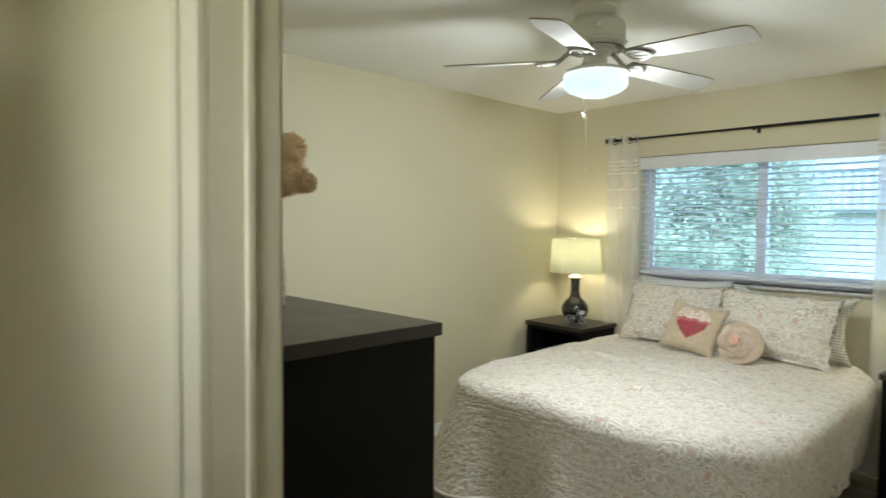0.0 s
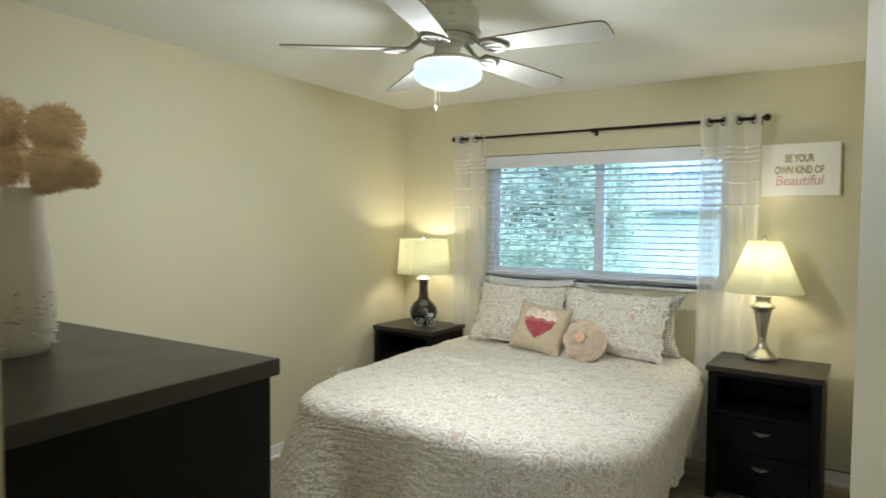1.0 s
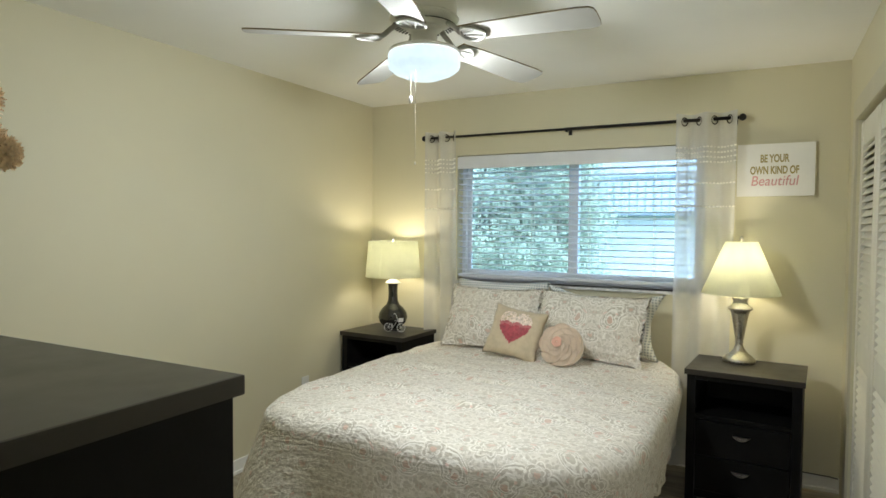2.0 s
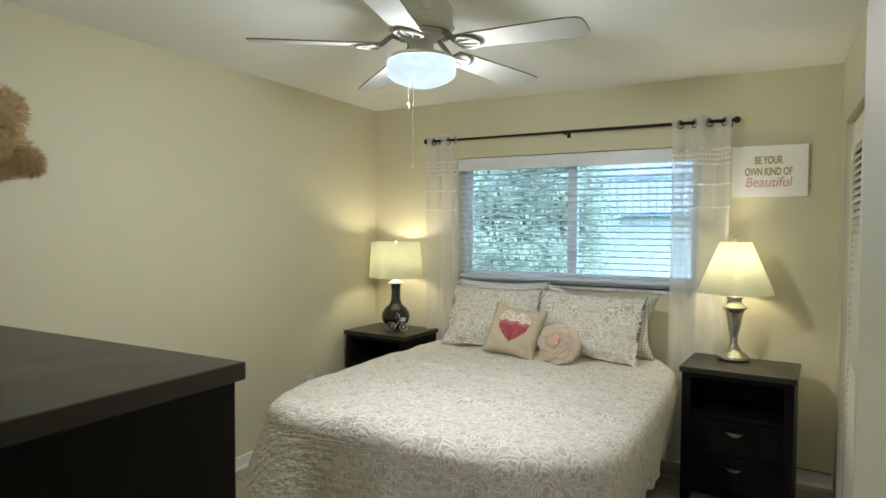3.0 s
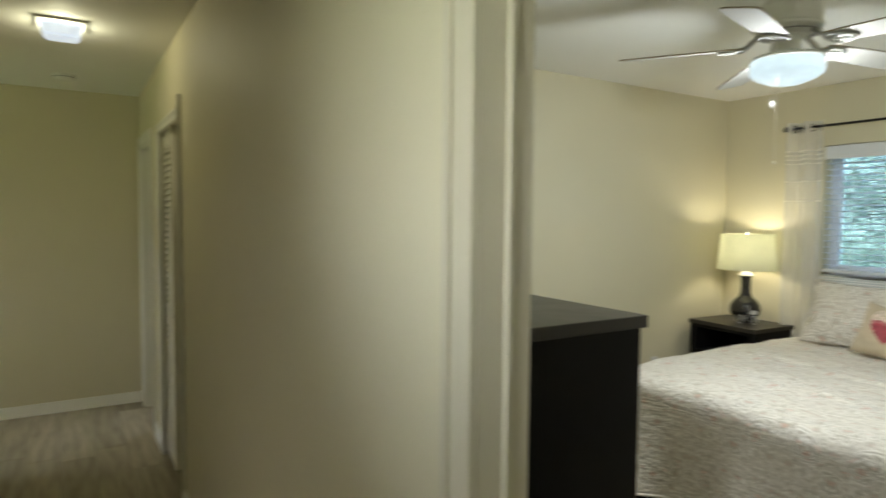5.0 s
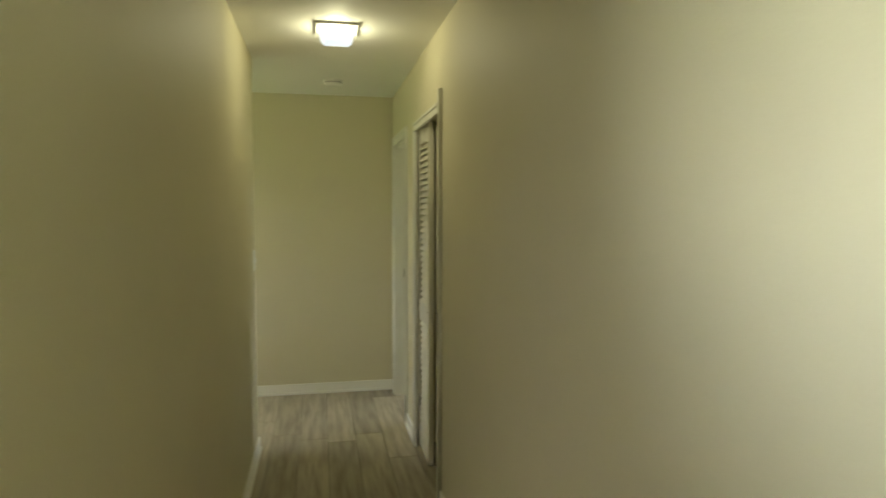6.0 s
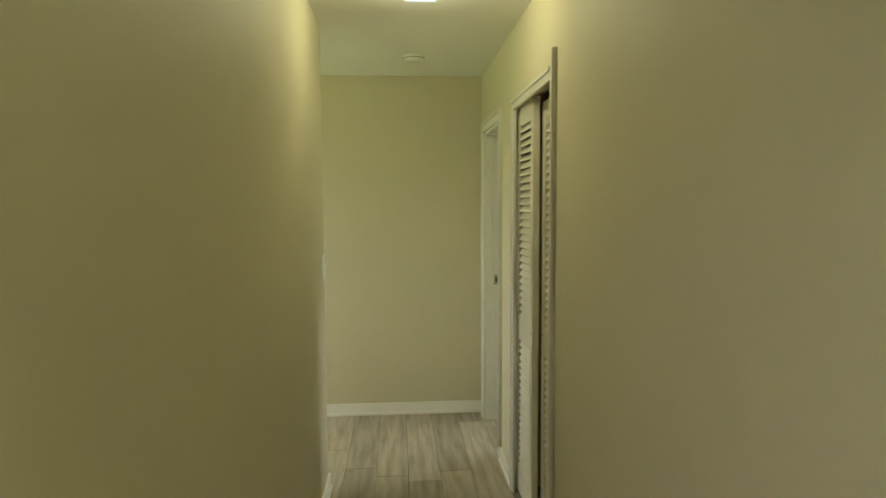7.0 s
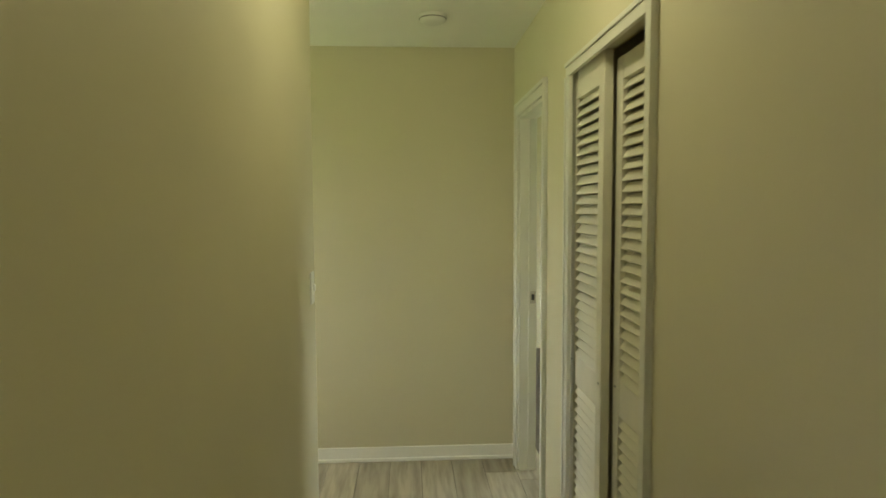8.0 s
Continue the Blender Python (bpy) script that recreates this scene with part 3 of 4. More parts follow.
        part("ladder_cord", tube([(x, 0.027, 0.05), (x, 0.027, hi + 0.03)], 0.0012, 5), CANVAS, b)
    for x in (-0.73, 0.74):
        part("tilt_wand", tube([(x, -0.03, 0.2), (x, -0.03, hi)], 0.003, 6), VINYL, b)


def floors():
    base = tagged(part("floor", boxes((XE - 0.1, XBACK + 0.1, HL - 0.1, YS, -0.1, -0.006), (XE - 0.1, LEFT_END + 0.1, -2.3, HL - 0.1, -0.1, -0.006), (-8.1, XR + 0.75, YS, YN + 0.16, -0.1, -0.006)), GROUT),
        "grey-brown wood plank floor", "floor", kind="structure")
    length, width = 1.22, 0.18
    bm = box(0.001, length - 0.001, 0.001, width - 0.001, -0.008, 0, 0.0015, seg=1)
    me = bpy.data.meshes.new("plank")
    bm.to_mesh(me)
    bm.free()
    me.materials.append(PLANK)
    rng = random.Random(4)
    y = -2.2
    while y < YN:
        x = XE - rng.uniform(0, 1.1)
        while x < XR + 0.7:
            inside_hall = HL - 0.1 < y + width and y < YS and x < XBACK
            inside_side = y < HL and x < LEFT_END + 0.05
            inside_room = y > YS - width and x > XL - length and x < XR
            if inside_hall or inside_side or inside_room:
                p = new("plank", me)
                p.parent = base
                p.location = (x, y, 0)
            x += length
        y += width


def outside():
    structure("ground", box(-60, 60, -60, 90, -0.4, -0.3), material("lawn", (0.10, 0.16, 0.05), 0.9, size=3, fine=60, bump=0.4), "mown green lawn outside the window", "lawn")
    siding = material("pale_blue_siding", (0.50, 0.55, 0.56), 0.6, spots=0.04)
    white = material("white_stucco", (0.68, 0.68, 0.66), 0.7, spots=0.04, bump=0.2)
    slate = material("grey_shingle", (0.27, 0.31, 0.33), 0.8, spots=0.15)
    h = thing("neighbour_house", "white stucco house with a pale sided upper storey and deck rail", "house", (1.0, 11.5, -0.3))
    part("wall", box(-5.6, 6, 0, 5, 0, 2.0, 0.02), white, h)
    part("upper_wall", box(-5.6, 6, 1.2, 5, 2.0, 4.6, 0.02), siding, h, "pale blue-grey sided upper wall")
    part("deck", box(-5.7, 6, -0.15, 1.2, 2.0, 2.07, 0.01), slate, h)
    part("rail", box(-5.7, 6, -0.14, -0.09, 2.62, 2.68, 0.01), slate, h)
    for i in range(84):
        x = -5.65 + i * 0.13
        part("baluster", box(x, x + 0.024, -0.13, -0.10, 2.07, 2.62), slate, h)
    part("roof", box(-6, 6.4, 0.9, 5.4, 4.6, 4.75, 0.02), slate, h)
    # Leaf green is paled so its colour carries the bright outdoor haze
    leafm = material("haze_paled_green_leaves", (0.275, 0.315, 0.215), 1.0, spots=0.25, size=5, bump=0, random_amount=0.0)
    bark = material("grey_bark", (0.16, 0.13, 0.10), 0.9, size=12, bump=0.6)
    for k, (px, py, s) in enumerate(((-4.15, 9.0, 0.95), (-2.95, 9.8, 0.80), (-6.2, 10.2, 1.1))):
        t = thing("tree", "leafy green tree in the garden outside the window", "tree", (px, py, -0.3), group="garden trees")
        rng = random.Random(20 + k)
        bm = lathe([(0.14 * s, 0), (0.10 * s, 0.7), (0.07 * s, 2.0), (0.03 * s, 3.4)], 10)
        for i in range(10):
            a, z = rng.uniform(0, 6.28), rng.uniform(0.7, 2.8) * s
            d = Vector((math.cos(a), math.sin(a), rng.uniform(0.3, 0.9)))
            tube([Vector((0, 0, z)), Vector((0, 0, z)) + d * 0.4 * s, Vector((0, 0, z)) + d * 0.85 * s + Vector((0, 0, 0.1))], 0.02 * s, 5, bm)
        part("trunk", bm, bark, t)
        verts, faces = [], []
        for c in range(190):
            a, z = rng.uniform(0, 6.28), rng.uniform(0.35, 4.0)
            rad = (1.25 - 0.22 * abs(z - 1.7)) * rng.uniform(0.25, 1.0)
            cc = Vector((math.cos(a) * rad, math.sin(a) * rad, z)) * s
            for i in range(460):
                p = cc + Vector((rng.gauss(0, 0.15), rng.gauss(0, 0.15), rng.gauss(0, 0.13)))
                u = Vector((rng.uniform(-1, 1), rng.uniform(-1, 1), rng.uniform(-1, 1))).normalized() * rng.uniform(0.013, 0.025)
                w = u.orthogonal().normalized() * u.length * 0.5
                q = len(verts)
                verts += [p - u, p + w, p + u, p - w]
                faces.append((q, q + 1, q + 2, q + 3))
        me = bpy.data.meshes.new("crown")
        me.from_pydata(verts, [], faces)
        me.materials.append(leafm)
        new("crown", me).parent = t


shell()
baseboards()
door_frames()
open_door()
closets()
window()
outside()


from mathutils.bvhtree import BVHTree


# ---- bed ----
CREASES = ((-0.38, -0.42, -8, 0.11), (0.06, -0.55, -10, 0.16), (-0.40, 0.02, -6, 0.10), (0.08, -0.12, -9, 0.20), (0.48, -0.52, -20, 0.12))


def comforter_mesh(cx, head, foot, half, top, hem):
    """A quilt draped over the mattress: rounded outline, rolled edge, wavy hanging sides. UV in metres."""
    bm = bmesh.new()
    uvs = {}
    cy, hl = (head + foot) / 2, (head - foot) / 2
    seg = 320
    outline = []
    for i in range(seg):
        a = 2 * math.pi * i / seg
        p = 5.5
        c, s = math.cos(a), math.sin(a)
        k = (abs(c / half) ** p + abs(s / hl) ** p) ** (-1 / p)
        outline.append((c * k, s * k))
    normals = []
    for i in range(seg):
        ax, ay = outline[i - 1]
        bx, by = outline[(i + 1) % seg]
        d = math.hypot(bx - ax, by - ay)
        normals.append(((by - ay) / d, -(bx - ax) / d))
    def lump(x, y):
        v = Vector((x * 2.2, y * 2.2, 0))
        w = 0.018 * noise.noise(v) + 0.010 * noise.noise(v * 3.1 + Vector((5, 2, 0)))
        fold = 0.0
        for fx, fy, ang, ln in CREASES:
            ca, sa = math.cos(radians(ang)), math.sin(radians(ang))
            p, q = (x - fx) * ca + (y - fy) * sa, -(x - fx) * sa + (y - fy) * ca
            fold += math.exp(-(p / ln) ** 2) * (0.008 * math.exp(-((q - 0.034) / 0.03) ** 2) - 0.014 * math.exp(-(q / 0.017) ** 2))
        w += fold
        crease = noise.noise(Vector((x * 1.6 + 3, y * 9.0, 0.4)))
        return w - 0.012 * max(0, 0.25 - abs(crease)) * 4 * max(0, noise.noise(Vector((x * 1.8, y * 1.8, 7))))
    rings = []
    tops = [0.02 + 0.91 * k / 60 for k in range(61)]
    for f in tops:
        rings.append([(ox * f, oy * f, 0.0, ox * f, oy * f) for ox, oy in outline])
    er = 0.085
    for j in range(1, 9):
        a = math.pi / 2 * j / 8
        rings.append([(ox * 0.93 + nx * er * math.sin(a), oy * 0.93 + ny * er * math.sin(a), er * (1 - math.cos(a)), ox * 0.93 + nx * er * a, oy * 0.93 + ny * er * a) for (ox, oy), (nx, ny) in zip(outline, normals)])
    drop = top - hem - er

    def lift(ox, oy):
        up = max(0.0, min(1.0, (oy / hl + 1) / 1.7))
        return 1 - (0.06 if ox > 0.8 * half else 0.0) - 0.24 * up * (1 if abs(ox) > 0.8 * half else 0.3)

    for j in range(1, 15):
        row, f = [], j / 14
        for i, ((ox, oy), (nx, ny)) in enumerate(zip(outline, normals)):
            along = i / seg * 2 * (2 * half + 2 * hl)
            wave = f * f * (0.030 * math.sin(along * 9.0) + 0.018 * math.sin(along * 21 + 1.3) + 0.02 * noise.noise(Vector((along * 2, f, 3))))
            corner = (abs(ox) / half * abs(oy) / hl) ** 3
            out = er + (0.02 if ox < 0.8 * half else -0.06) * f + wave * (1.0 if ox < 0.8 * half else 0.5) + (0.34 if ox < 0 else 0.02) * corner * f
            d = er + drop * f * lift(ox, oy) * (1 + 0.10 * corner + 0.04 * math.sin(along * 3.1))
            row.append((ox * 0.93 + nx * out, oy * 0.93 + ny * out, d, ox * 0.93 + nx * (er + d), oy * 0.93 + ny * (er + d)))
        rings.append(row)
    made = []
    for row in rings:
        vs = []
        for x, y, d, u, v in row:
            z = top - d + (lump(x, y) if d < 0.3 else 0.4 * lump(x, y + d))
            z += 0.02 * (1 - (x / half) ** 2)
            w = bm.verts.new((cx + x, cy + y, max(0.02, z)))
            uvs[w] = (u, v)
            vs.append(w)
        made.append(vs)
    bm.faces.new(made[0])
    for a, b in zip(made, made[1:]):
        for i in range(seg):
            j = (i + 1) % seg
            bm.faces.new((a[i], b[i], b[j], a[j]))
    lay = bm.loops.layers.uv.new("UVMap")
    for f in bm.faces:
        for lo in f.loops:
            lo[lay].uv = uvs[lo.vert]
    bmesh.ops.recalc_face_normals(bm, faces=bm.faces)
    hem_line = [v.co.copy() for v in made[-1][::2]]
    return bm, hem_line + hem_line[:1]


def pillow_mesh(w, h, t, flange=0.0, seed=0, n=28, pinch=0.10):
    """A stuffed pillow standing in the xz plane, thick along y."""
    bm = bmesh.new()
    lay = bm.loops.layers.uv.new("UVMap")
    uvs = {}
    sides = []
    for sgn in (-1, 1):
        grid = []
        for i in range(n + 1):
            row = []
            for j in range(n + 1):
                u, v = 2 * i / n - 1, 2 * j / n - 1
                if sgn == 1 and (i in (0, n) or j in (0, n)):
                    row.append(sides[0][i][j])
                    continue
                px = u * w / 2 * (1 - pinch * (1 - v * v) * abs(u) ** 3 * 0.6)
                pz = v * h / 2 * (1 - pinch * (1 - u * u) * abs(v) ** 3)
                fu, fv = max(0, 1 - (abs(u) * (1 + flange)) ** 2.6), max(0, 1 - (abs(v) * (1 + flange)) ** 2.6)
                th = t / 2 * (fu * fv) ** 0.5
                th *= 1 + 0.16 * noise.noise(Vector((u * 1.7 + seed, v * 1.7, sgn)))
                th += 0.006 * noise.noise(Vector((u * 5 + seed, v * 5, sgn * 2)))* (fu * fv) ** 0.3
                vert = bm.verts.new((px + 0.006 * noise.noise(Vector((v * 3, seed, 1))), sgn * th + 0.012 * noise.noise(Vector((u * 2, v * 2, seed + 9.0))), pz))
                uvs[vert] = (px + seed * 0.37, pz + seed * 0.21)
                row.append(vert)
            grid.append(row)
        sides.append(grid)
        for i in range(n):
            for j in range(n):
                q = [grid[i][j], grid[i + 1][j], grid[i + 1][j + 1], grid[i][j + 1]]
                bm.faces.new(q if sgn == -1 else q[::-1])
    for f in bm.faces:
        for lo in f.loops:
            lo[lay].uv = uvs[lo.vert]
    bmesh.ops.recalc_face_normals(bm, faces=bm.faces)
    return bm


def pillow(name, label, mat_used, w, h, t, place, lean, turn, seed, flange=0.0, tilt=0.0, group="", pinch=0.10):
    ob = tagged(part(name, pillow_mesh(w, h, t, flange, seed, pinch=pinch), mat_used, smooth=True), label, "pillow", group)
    ob.matrix_basis = pose(*place, 0, 0, turn) @ pose(0, 0, 0, -lean, 0, 0) @ pose(0, 0, 0, 0, tilt, 0) @ Matrix.Translation((0, 0, h / 2))
    return ob


BED_X, BED_HEAD, BED_FOOT, BED_TOP = -1.345, 4.68, 2.66, 0.69


def bed():
    b = thing("bed", "queen bed with a dark frame under a paisley quilt", "bed", (BED_X, (BED_HEAD + BED_FOOT) / 2, 0))
    hl, hw = (BED_HEAD - BED_FOOT) / 2 - 0.07, 0.71
    part("bed_frame", boxes((-hw, hw, -hl, -hl + 0.03, 0.12, 0.26), (-hw, hw, hl - 0.03, hl, 0.12, 0.26), (-hw, -hw + 0.03, -hl + 0.03, hl - 0.03, 0.12, 0.26), (hw - 0.03, hw, -hl + 0.03, hl - 0.03, 0.12, 0.26), bevel=0.004), BLACKWOOD, b, "dark wooden bed frame")
    for x in (-hw + 0.04, hw - 0.1):
        for y in (-hl + 0.05, hl - 0.11):
            part("leg", box(x, x + 0.06, y, y + 0.06, 0, 0.12, 0.004), BLACKWOOD, b)
    part("box_spring", box(-hw, hw, -hl, hl, 0.26, 0.42, 0.02), MATTRESS, b)
    part("mattress", box(-hw, hw, -hl, hl, 0.42, 0.63, 0.06, seg=4), MATTRESS, b, "white mattress", True)
    bm, hem_line = comforter_mesh(BED_X, BED_HEAD, BED_FOOT - 0.04, 0.855, BED_TOP, 0.16)
    quilt = tagged(part("comforter", bm, PAISLEY, smooth=True), "pale grey and pink paisley quilt draped over the bed", "comforter")
    part("hem", tube(hem_line, 0.007, 6), HEM, quilt, "corded cream hem", True)
    z = BED_TOP + 0.01
    pillow("bed_pillow", "white pillow with small grey dots behind the sham", DOTTED, 0.68, 0.44, 0.15, (-1.70, 4.55, z), 10, 1, 3, group="dotted pillows")
    pillow("bed_pillow", "white pillow with small grey dots behind the sham", DOTTED, 0.77, 0.42, 0.17, (-1.015, 4.52, z), 9, -5, 5, pinch=0.32, tilt=2, group="dotted pillows")
    pillow("pillow_sham", "pale paisley pillow sham leaning on the pillows", PAISLEY, 0.66, 0.45, 0.16, (-1.69, 4.31, z), 28, 2, 1, 0.08, 0.5, "pillow shams")
    pillow("pillow_sham", "pale paisley pillow sham leaning on the pillows", PAISLEY, 0.70, 0.44, 0.17, (-1.05, 4.28, z), 26, -3, 2, 0.08, 1.5, "pillow shams")


def heart_pillow():
    w, h, t = 0.345, 0.33, 0.12
    bm = pillow_mesh(w, h, t, 0.03, 7, 24, 0.12)
    tree = BVHTree.FromBMesh(bm)
    ob = tagged(part("heart_pillow", bm, LINEN, smooth=True), "tan linen cushion with a red sequin heart, on the quilt", "pillow")
    ob.matrix_basis = pose(-1.445, 4.085, BED_TOP + 0.022, 0, 0, 4) @ pose(0, 0, 0, -27, 0, 0) @ pose(0, 0, 0, 0, 9, 0) @ Matrix.Translation((0, 0, h / 2))
    rng = random.Random(3)
    zones = {"gold": bmesh.new(), "rose": bmesh.new(), "red": bmesh.new()}
    step = 0.0075
    for r in range(-20, 21):
        for c in range(-16, 17):
            x, z = (c + 0.5 * (r % 2)) * step, r * step * 0.9
            hx, hz = x / 0.098, (z - 0.002) / 0.100
            if (hx * hx + hz * hz - 0.75) ** 3 - 1.25 * hx * hx * hz ** 3 > 0:
                continue
            wob = 0.006 * math.sin(x * 90)
            zone = "gold" if z > 0.046 + wob else "rose" if z > 0.026 + wob else "red"
            if zone == "gold" and rng.random() < 0.22:
                continue
            hit = tree.ray_cast(Vector((x, -0.5, z)), Vector((0, 1, 0)))
            if hit[0] is None:
                continue
            p, nrm = hit[0], hit[1]
            nrm = -nrm if nrm.y > 0 else nrm
            side = nrm.orthogonal().normalized()
            up = nrm.cross(side)
            rad = 0.0052 if zone != "gold" else 0.0044
            lean = Vector((rng.uniform(-1, 1), 0, rng.uniform(-1, 1))) * 0.15
            face = [p + nrm * (0.0015 + 0.001 * rng.random()) + rad * (side * math.cos(a) + up * math.sin(a)) + nrm * rad * lean.dot(side * math.cos(a) + up * math.sin(a)) for a in (k * math.pi / 3 for k in range(6))]
            zones[zone].faces.new([zones[zone].verts.new(v) for v in face])
    for zone, m in (("gold", PALEGOLD), ("rose", ROSERED), ("red", RED)):
        part("sequin_band", zones[zone], m, ob, {"gold": "pale gold sequins", "rose": "rose sequins", "red": "deep red sequins"}[zone])


def rose_pillow():
    t = thing("rose_pillow", "round peach felt cushion shaped as a rose, on the quilt", "pillow", (-1.118, 4.045, BED_TOP + 0.012))
    t.matrix_basis = t.matrix_basis @ pose(0, 0, 0, -24, 0, -4) @ Matrix.Translation((0, 0, 0.125))
    part("cushion", ball((0, 0, 0), 0.128, None, 32, 20, (1, 0.45, 0.95)), PEACH, t, smooth=True)
    rng = random.Random(8)
    layers = ((0.066, 8, 0.062, -0.040), (0.050, 6, 0.054, -0.055), (0.033, 5, 0.043, -0.067), (0.016, 4, 0.030, -0.077))
    for li, (rad, count, size, y) in enumerate(layers):
        for k in range(count):
            a = 360.0 * (k + 0.45 * li) / count + rng.uniform(-6, 6)
            bm = bmesh.new()
            rings, n = [], 20
            for q in range(6):
                f = q / 5
                row = []
                for s in range(n):
                    b = 2 * math.pi * s / n
                    px, pz = size * f * math.cos(b) * 1.06, size * f * math.sin(b)
                    curl = -0.010 * max(0, pz / size) ** 2 + 0.008 * (px / size) ** 2 + 0.0025 * noise.noise(Vector((px * 40, pz * 40, k + 10 * li)))
                    row.append((px, curl, pz))
                    if q == 0:
                        break
                rings.append([bm.verts.new(p) for p in row])
            for s in range(n):
                bm.faces.new((rings[0][0], rings[1][s], rings[1][(s + 1) % n]))
                for q in range(1, 5):
                    bm.faces.new((rings[q][s], rings[q + 1][s], rings[q + 1][(s + 1) % n], rings[q][(s + 1) % n]))
            bmesh.ops.solidify(bm, geom=bm.faces, thickness=0.003)
            bmesh.ops.recalc_face_normals(bm, faces=bm.faces)
            p = part("petal", bm, PEACH, t, smooth=True)
            p.matrix_basis = pose(0, 0, 0, 0, a, 0) @ pose(0, y - 0.0008 * k, rad, -14 - 3 * li, 0, 5)
    pts = []
    for i in range(60):
        a, r = i * 0.42, 0.004 + 0.00042 * i
        pts.append((r * math.cos(a), -0.092 - 0.008 * (1 - i / 60), r * math.sin(a) + 0.004))
    part("centre", tube(pts, 0.004, 6), CORAL, t, "rolled coral felt centre", True)


heart_pillow()
rose_pillow()


bed()


def nightstand(place, turn, label, w=0.555, h=0.728):
    t = thing("nightstand", label, "nightstand", place, turn, "black nightstands")
    d = 0.45
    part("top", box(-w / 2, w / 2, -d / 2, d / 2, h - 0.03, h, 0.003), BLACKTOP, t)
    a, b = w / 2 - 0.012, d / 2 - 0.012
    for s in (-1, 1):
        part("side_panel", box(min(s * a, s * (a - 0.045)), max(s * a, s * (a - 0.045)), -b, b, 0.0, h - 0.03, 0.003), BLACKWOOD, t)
    part("back_panel", box(-a + 0.045, a - 0.045, b - 0.012, b, 0.06, h - 0.03), BLACKWOOD, t)
    part("shelf", box(-a + 0.045, a - 0.045, -b + 0.004, b - 0.012, 0.475, 0.50, 0.002), BLACKWOOD, t)
    part("top_rail", box(-a + 0.045, a - 0.045, -b + 0.003, -b + 0.02, h - 0.055, h - 0.03, 0.002), BLACKWOOD, t)
    part("bottom_rail", box(-a + 0.045, a - 0.045, -b + 0.006, -b + 0.024, 0.05, 0.09, 0.002), BLACKWOOD, t)
    for z0, z1 in ((0.095, 0.28), (0.286, 0.470)):
        dr = part("drawer", box(-a + 0.048, a - 0.048, -b + 0.002, b - 0.03, z0, z1, 0.003), BLACKWOOD, t)
        bm = bmesh.new()
        n, zc = 14, (z0 + z1) / 2 + 0.035
        rows = []
        for i in range(n + 1):
            u = 2 * i / n - 1
            depth, fall = 0.022 * math.sqrt(max(0, 1 - u * u)), 0.022 * (1 - u * u)
            rows.append([bm.verts.new((u * 0.045, -b + 0.002, zc)), bm.verts.new((u * 0.045, -b + 0.002 - depth, zc)), bm.verts.new((u * 0.045, -b + 0.002 - depth * 0.9, zc - fall * 0.5)), bm.verts.new((u * 0.045, -b + 0.002 - depth * 0.35, zc - fall))])
        for p, q in zip(rows, rows[1:]):
            for k in range(3):
                bm.faces.new((p[k], q[k], q[k + 1], p[k + 1]))
        bmesh.ops.solidify(bm, geom=bm.faces, thickness=0.0015)
        part("handle", bm, NICKEL, dr, "nickel cup pull", True)
    return t


nightstand((-0.168, 4.405, 0), -4, "black wooden nightstand with two drawers beside the closet", 0.567, 0.742)
nightstand((-2.555, 4.50, 0), -3, "black wooden nightstand with two drawers in the room's corner")


def dresser():
    w, d, h = 1.25, 0.485, 1.296
    t = thing("dresser", "tall black wooden dresser against the wall beside the door", "dresser", (-0.712 - w / 2, 1.280 - d / 2, 0))
    part("top", box(-w / 2, w / 2, -d / 2, d / 2, h - 0.028, h, 0.004), BLACKTOP, t, "satin black dresser top, tone lifted for the reflected wall")
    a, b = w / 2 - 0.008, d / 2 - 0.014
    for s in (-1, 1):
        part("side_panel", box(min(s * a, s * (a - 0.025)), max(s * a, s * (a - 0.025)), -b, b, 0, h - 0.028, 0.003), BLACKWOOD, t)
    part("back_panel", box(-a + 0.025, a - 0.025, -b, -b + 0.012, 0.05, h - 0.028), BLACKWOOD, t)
    part("plinth", box(-a + 0.025, a - 0.025, b - 0.04, b - 0.02, 0, 0.07), BLACKWOOD, t)
    for i in range(5):
        for x0, x1 in ((-a + 0.03, -0.003), (0.003, a - 0.03)):
            z0 = 0.08 + i * 0.237
            dr = part("drawer", box(x0, x1, -b + 0.02, b - 0.002, z0, z0 + 0.231, 0.003), BLACKWOOD, t)
            xm = (x0 + x1) / 2
            part("handle", tube([(xm - 0.05, b, z0 + 0.12), (xm - 0.045, b + 0.02, z0 + 0.12), (xm + 0.045, b + 0.02, z0 + 0.12), (xm + 0.05, b, z0 + 0.12)], 0.004), NICKEL, dr, "nickel bar pull", True)


dresser()


# ---- ceiling fan ----
def medallion_mesh():
    """Bracket under a blade root: arm from the motor, pointed oval rim, webs and a thin plate."""
    bm = bmesh.new()
    tube([(0.095, 0, -0.186), (0.125, 0.0, -0.206), (0.15, 0, -0.228), (0.175, 0, -0.238)], 0.010, 8, bm)
    n, rim = 36, []
    for s in range(n + 1):
        a = 2 * math.pi * s / n
        rim.append((0.205 + 0.047 * math.cos(a) * (1 if math.cos(a) > 0 else 0.9), 0.050 * math.sin(a) * (1 - 0.22 * math.cos(a)), -0.241))
    tube(rim, 0.006, 8, bm)
    for y in (-0.016, 0.016):
        tube([(0.165, y * 0.4, -0.241), (0.205, y, -0.242), (0.242, y * 1.5, -0.241)], 0.0042, 6, bm)
    c = bm.verts.new((0.205, 0, -0.2385))
    ring_v = [bm.verts.new((x, y, -0.2385)) for x, y, z in rim[:-1]]
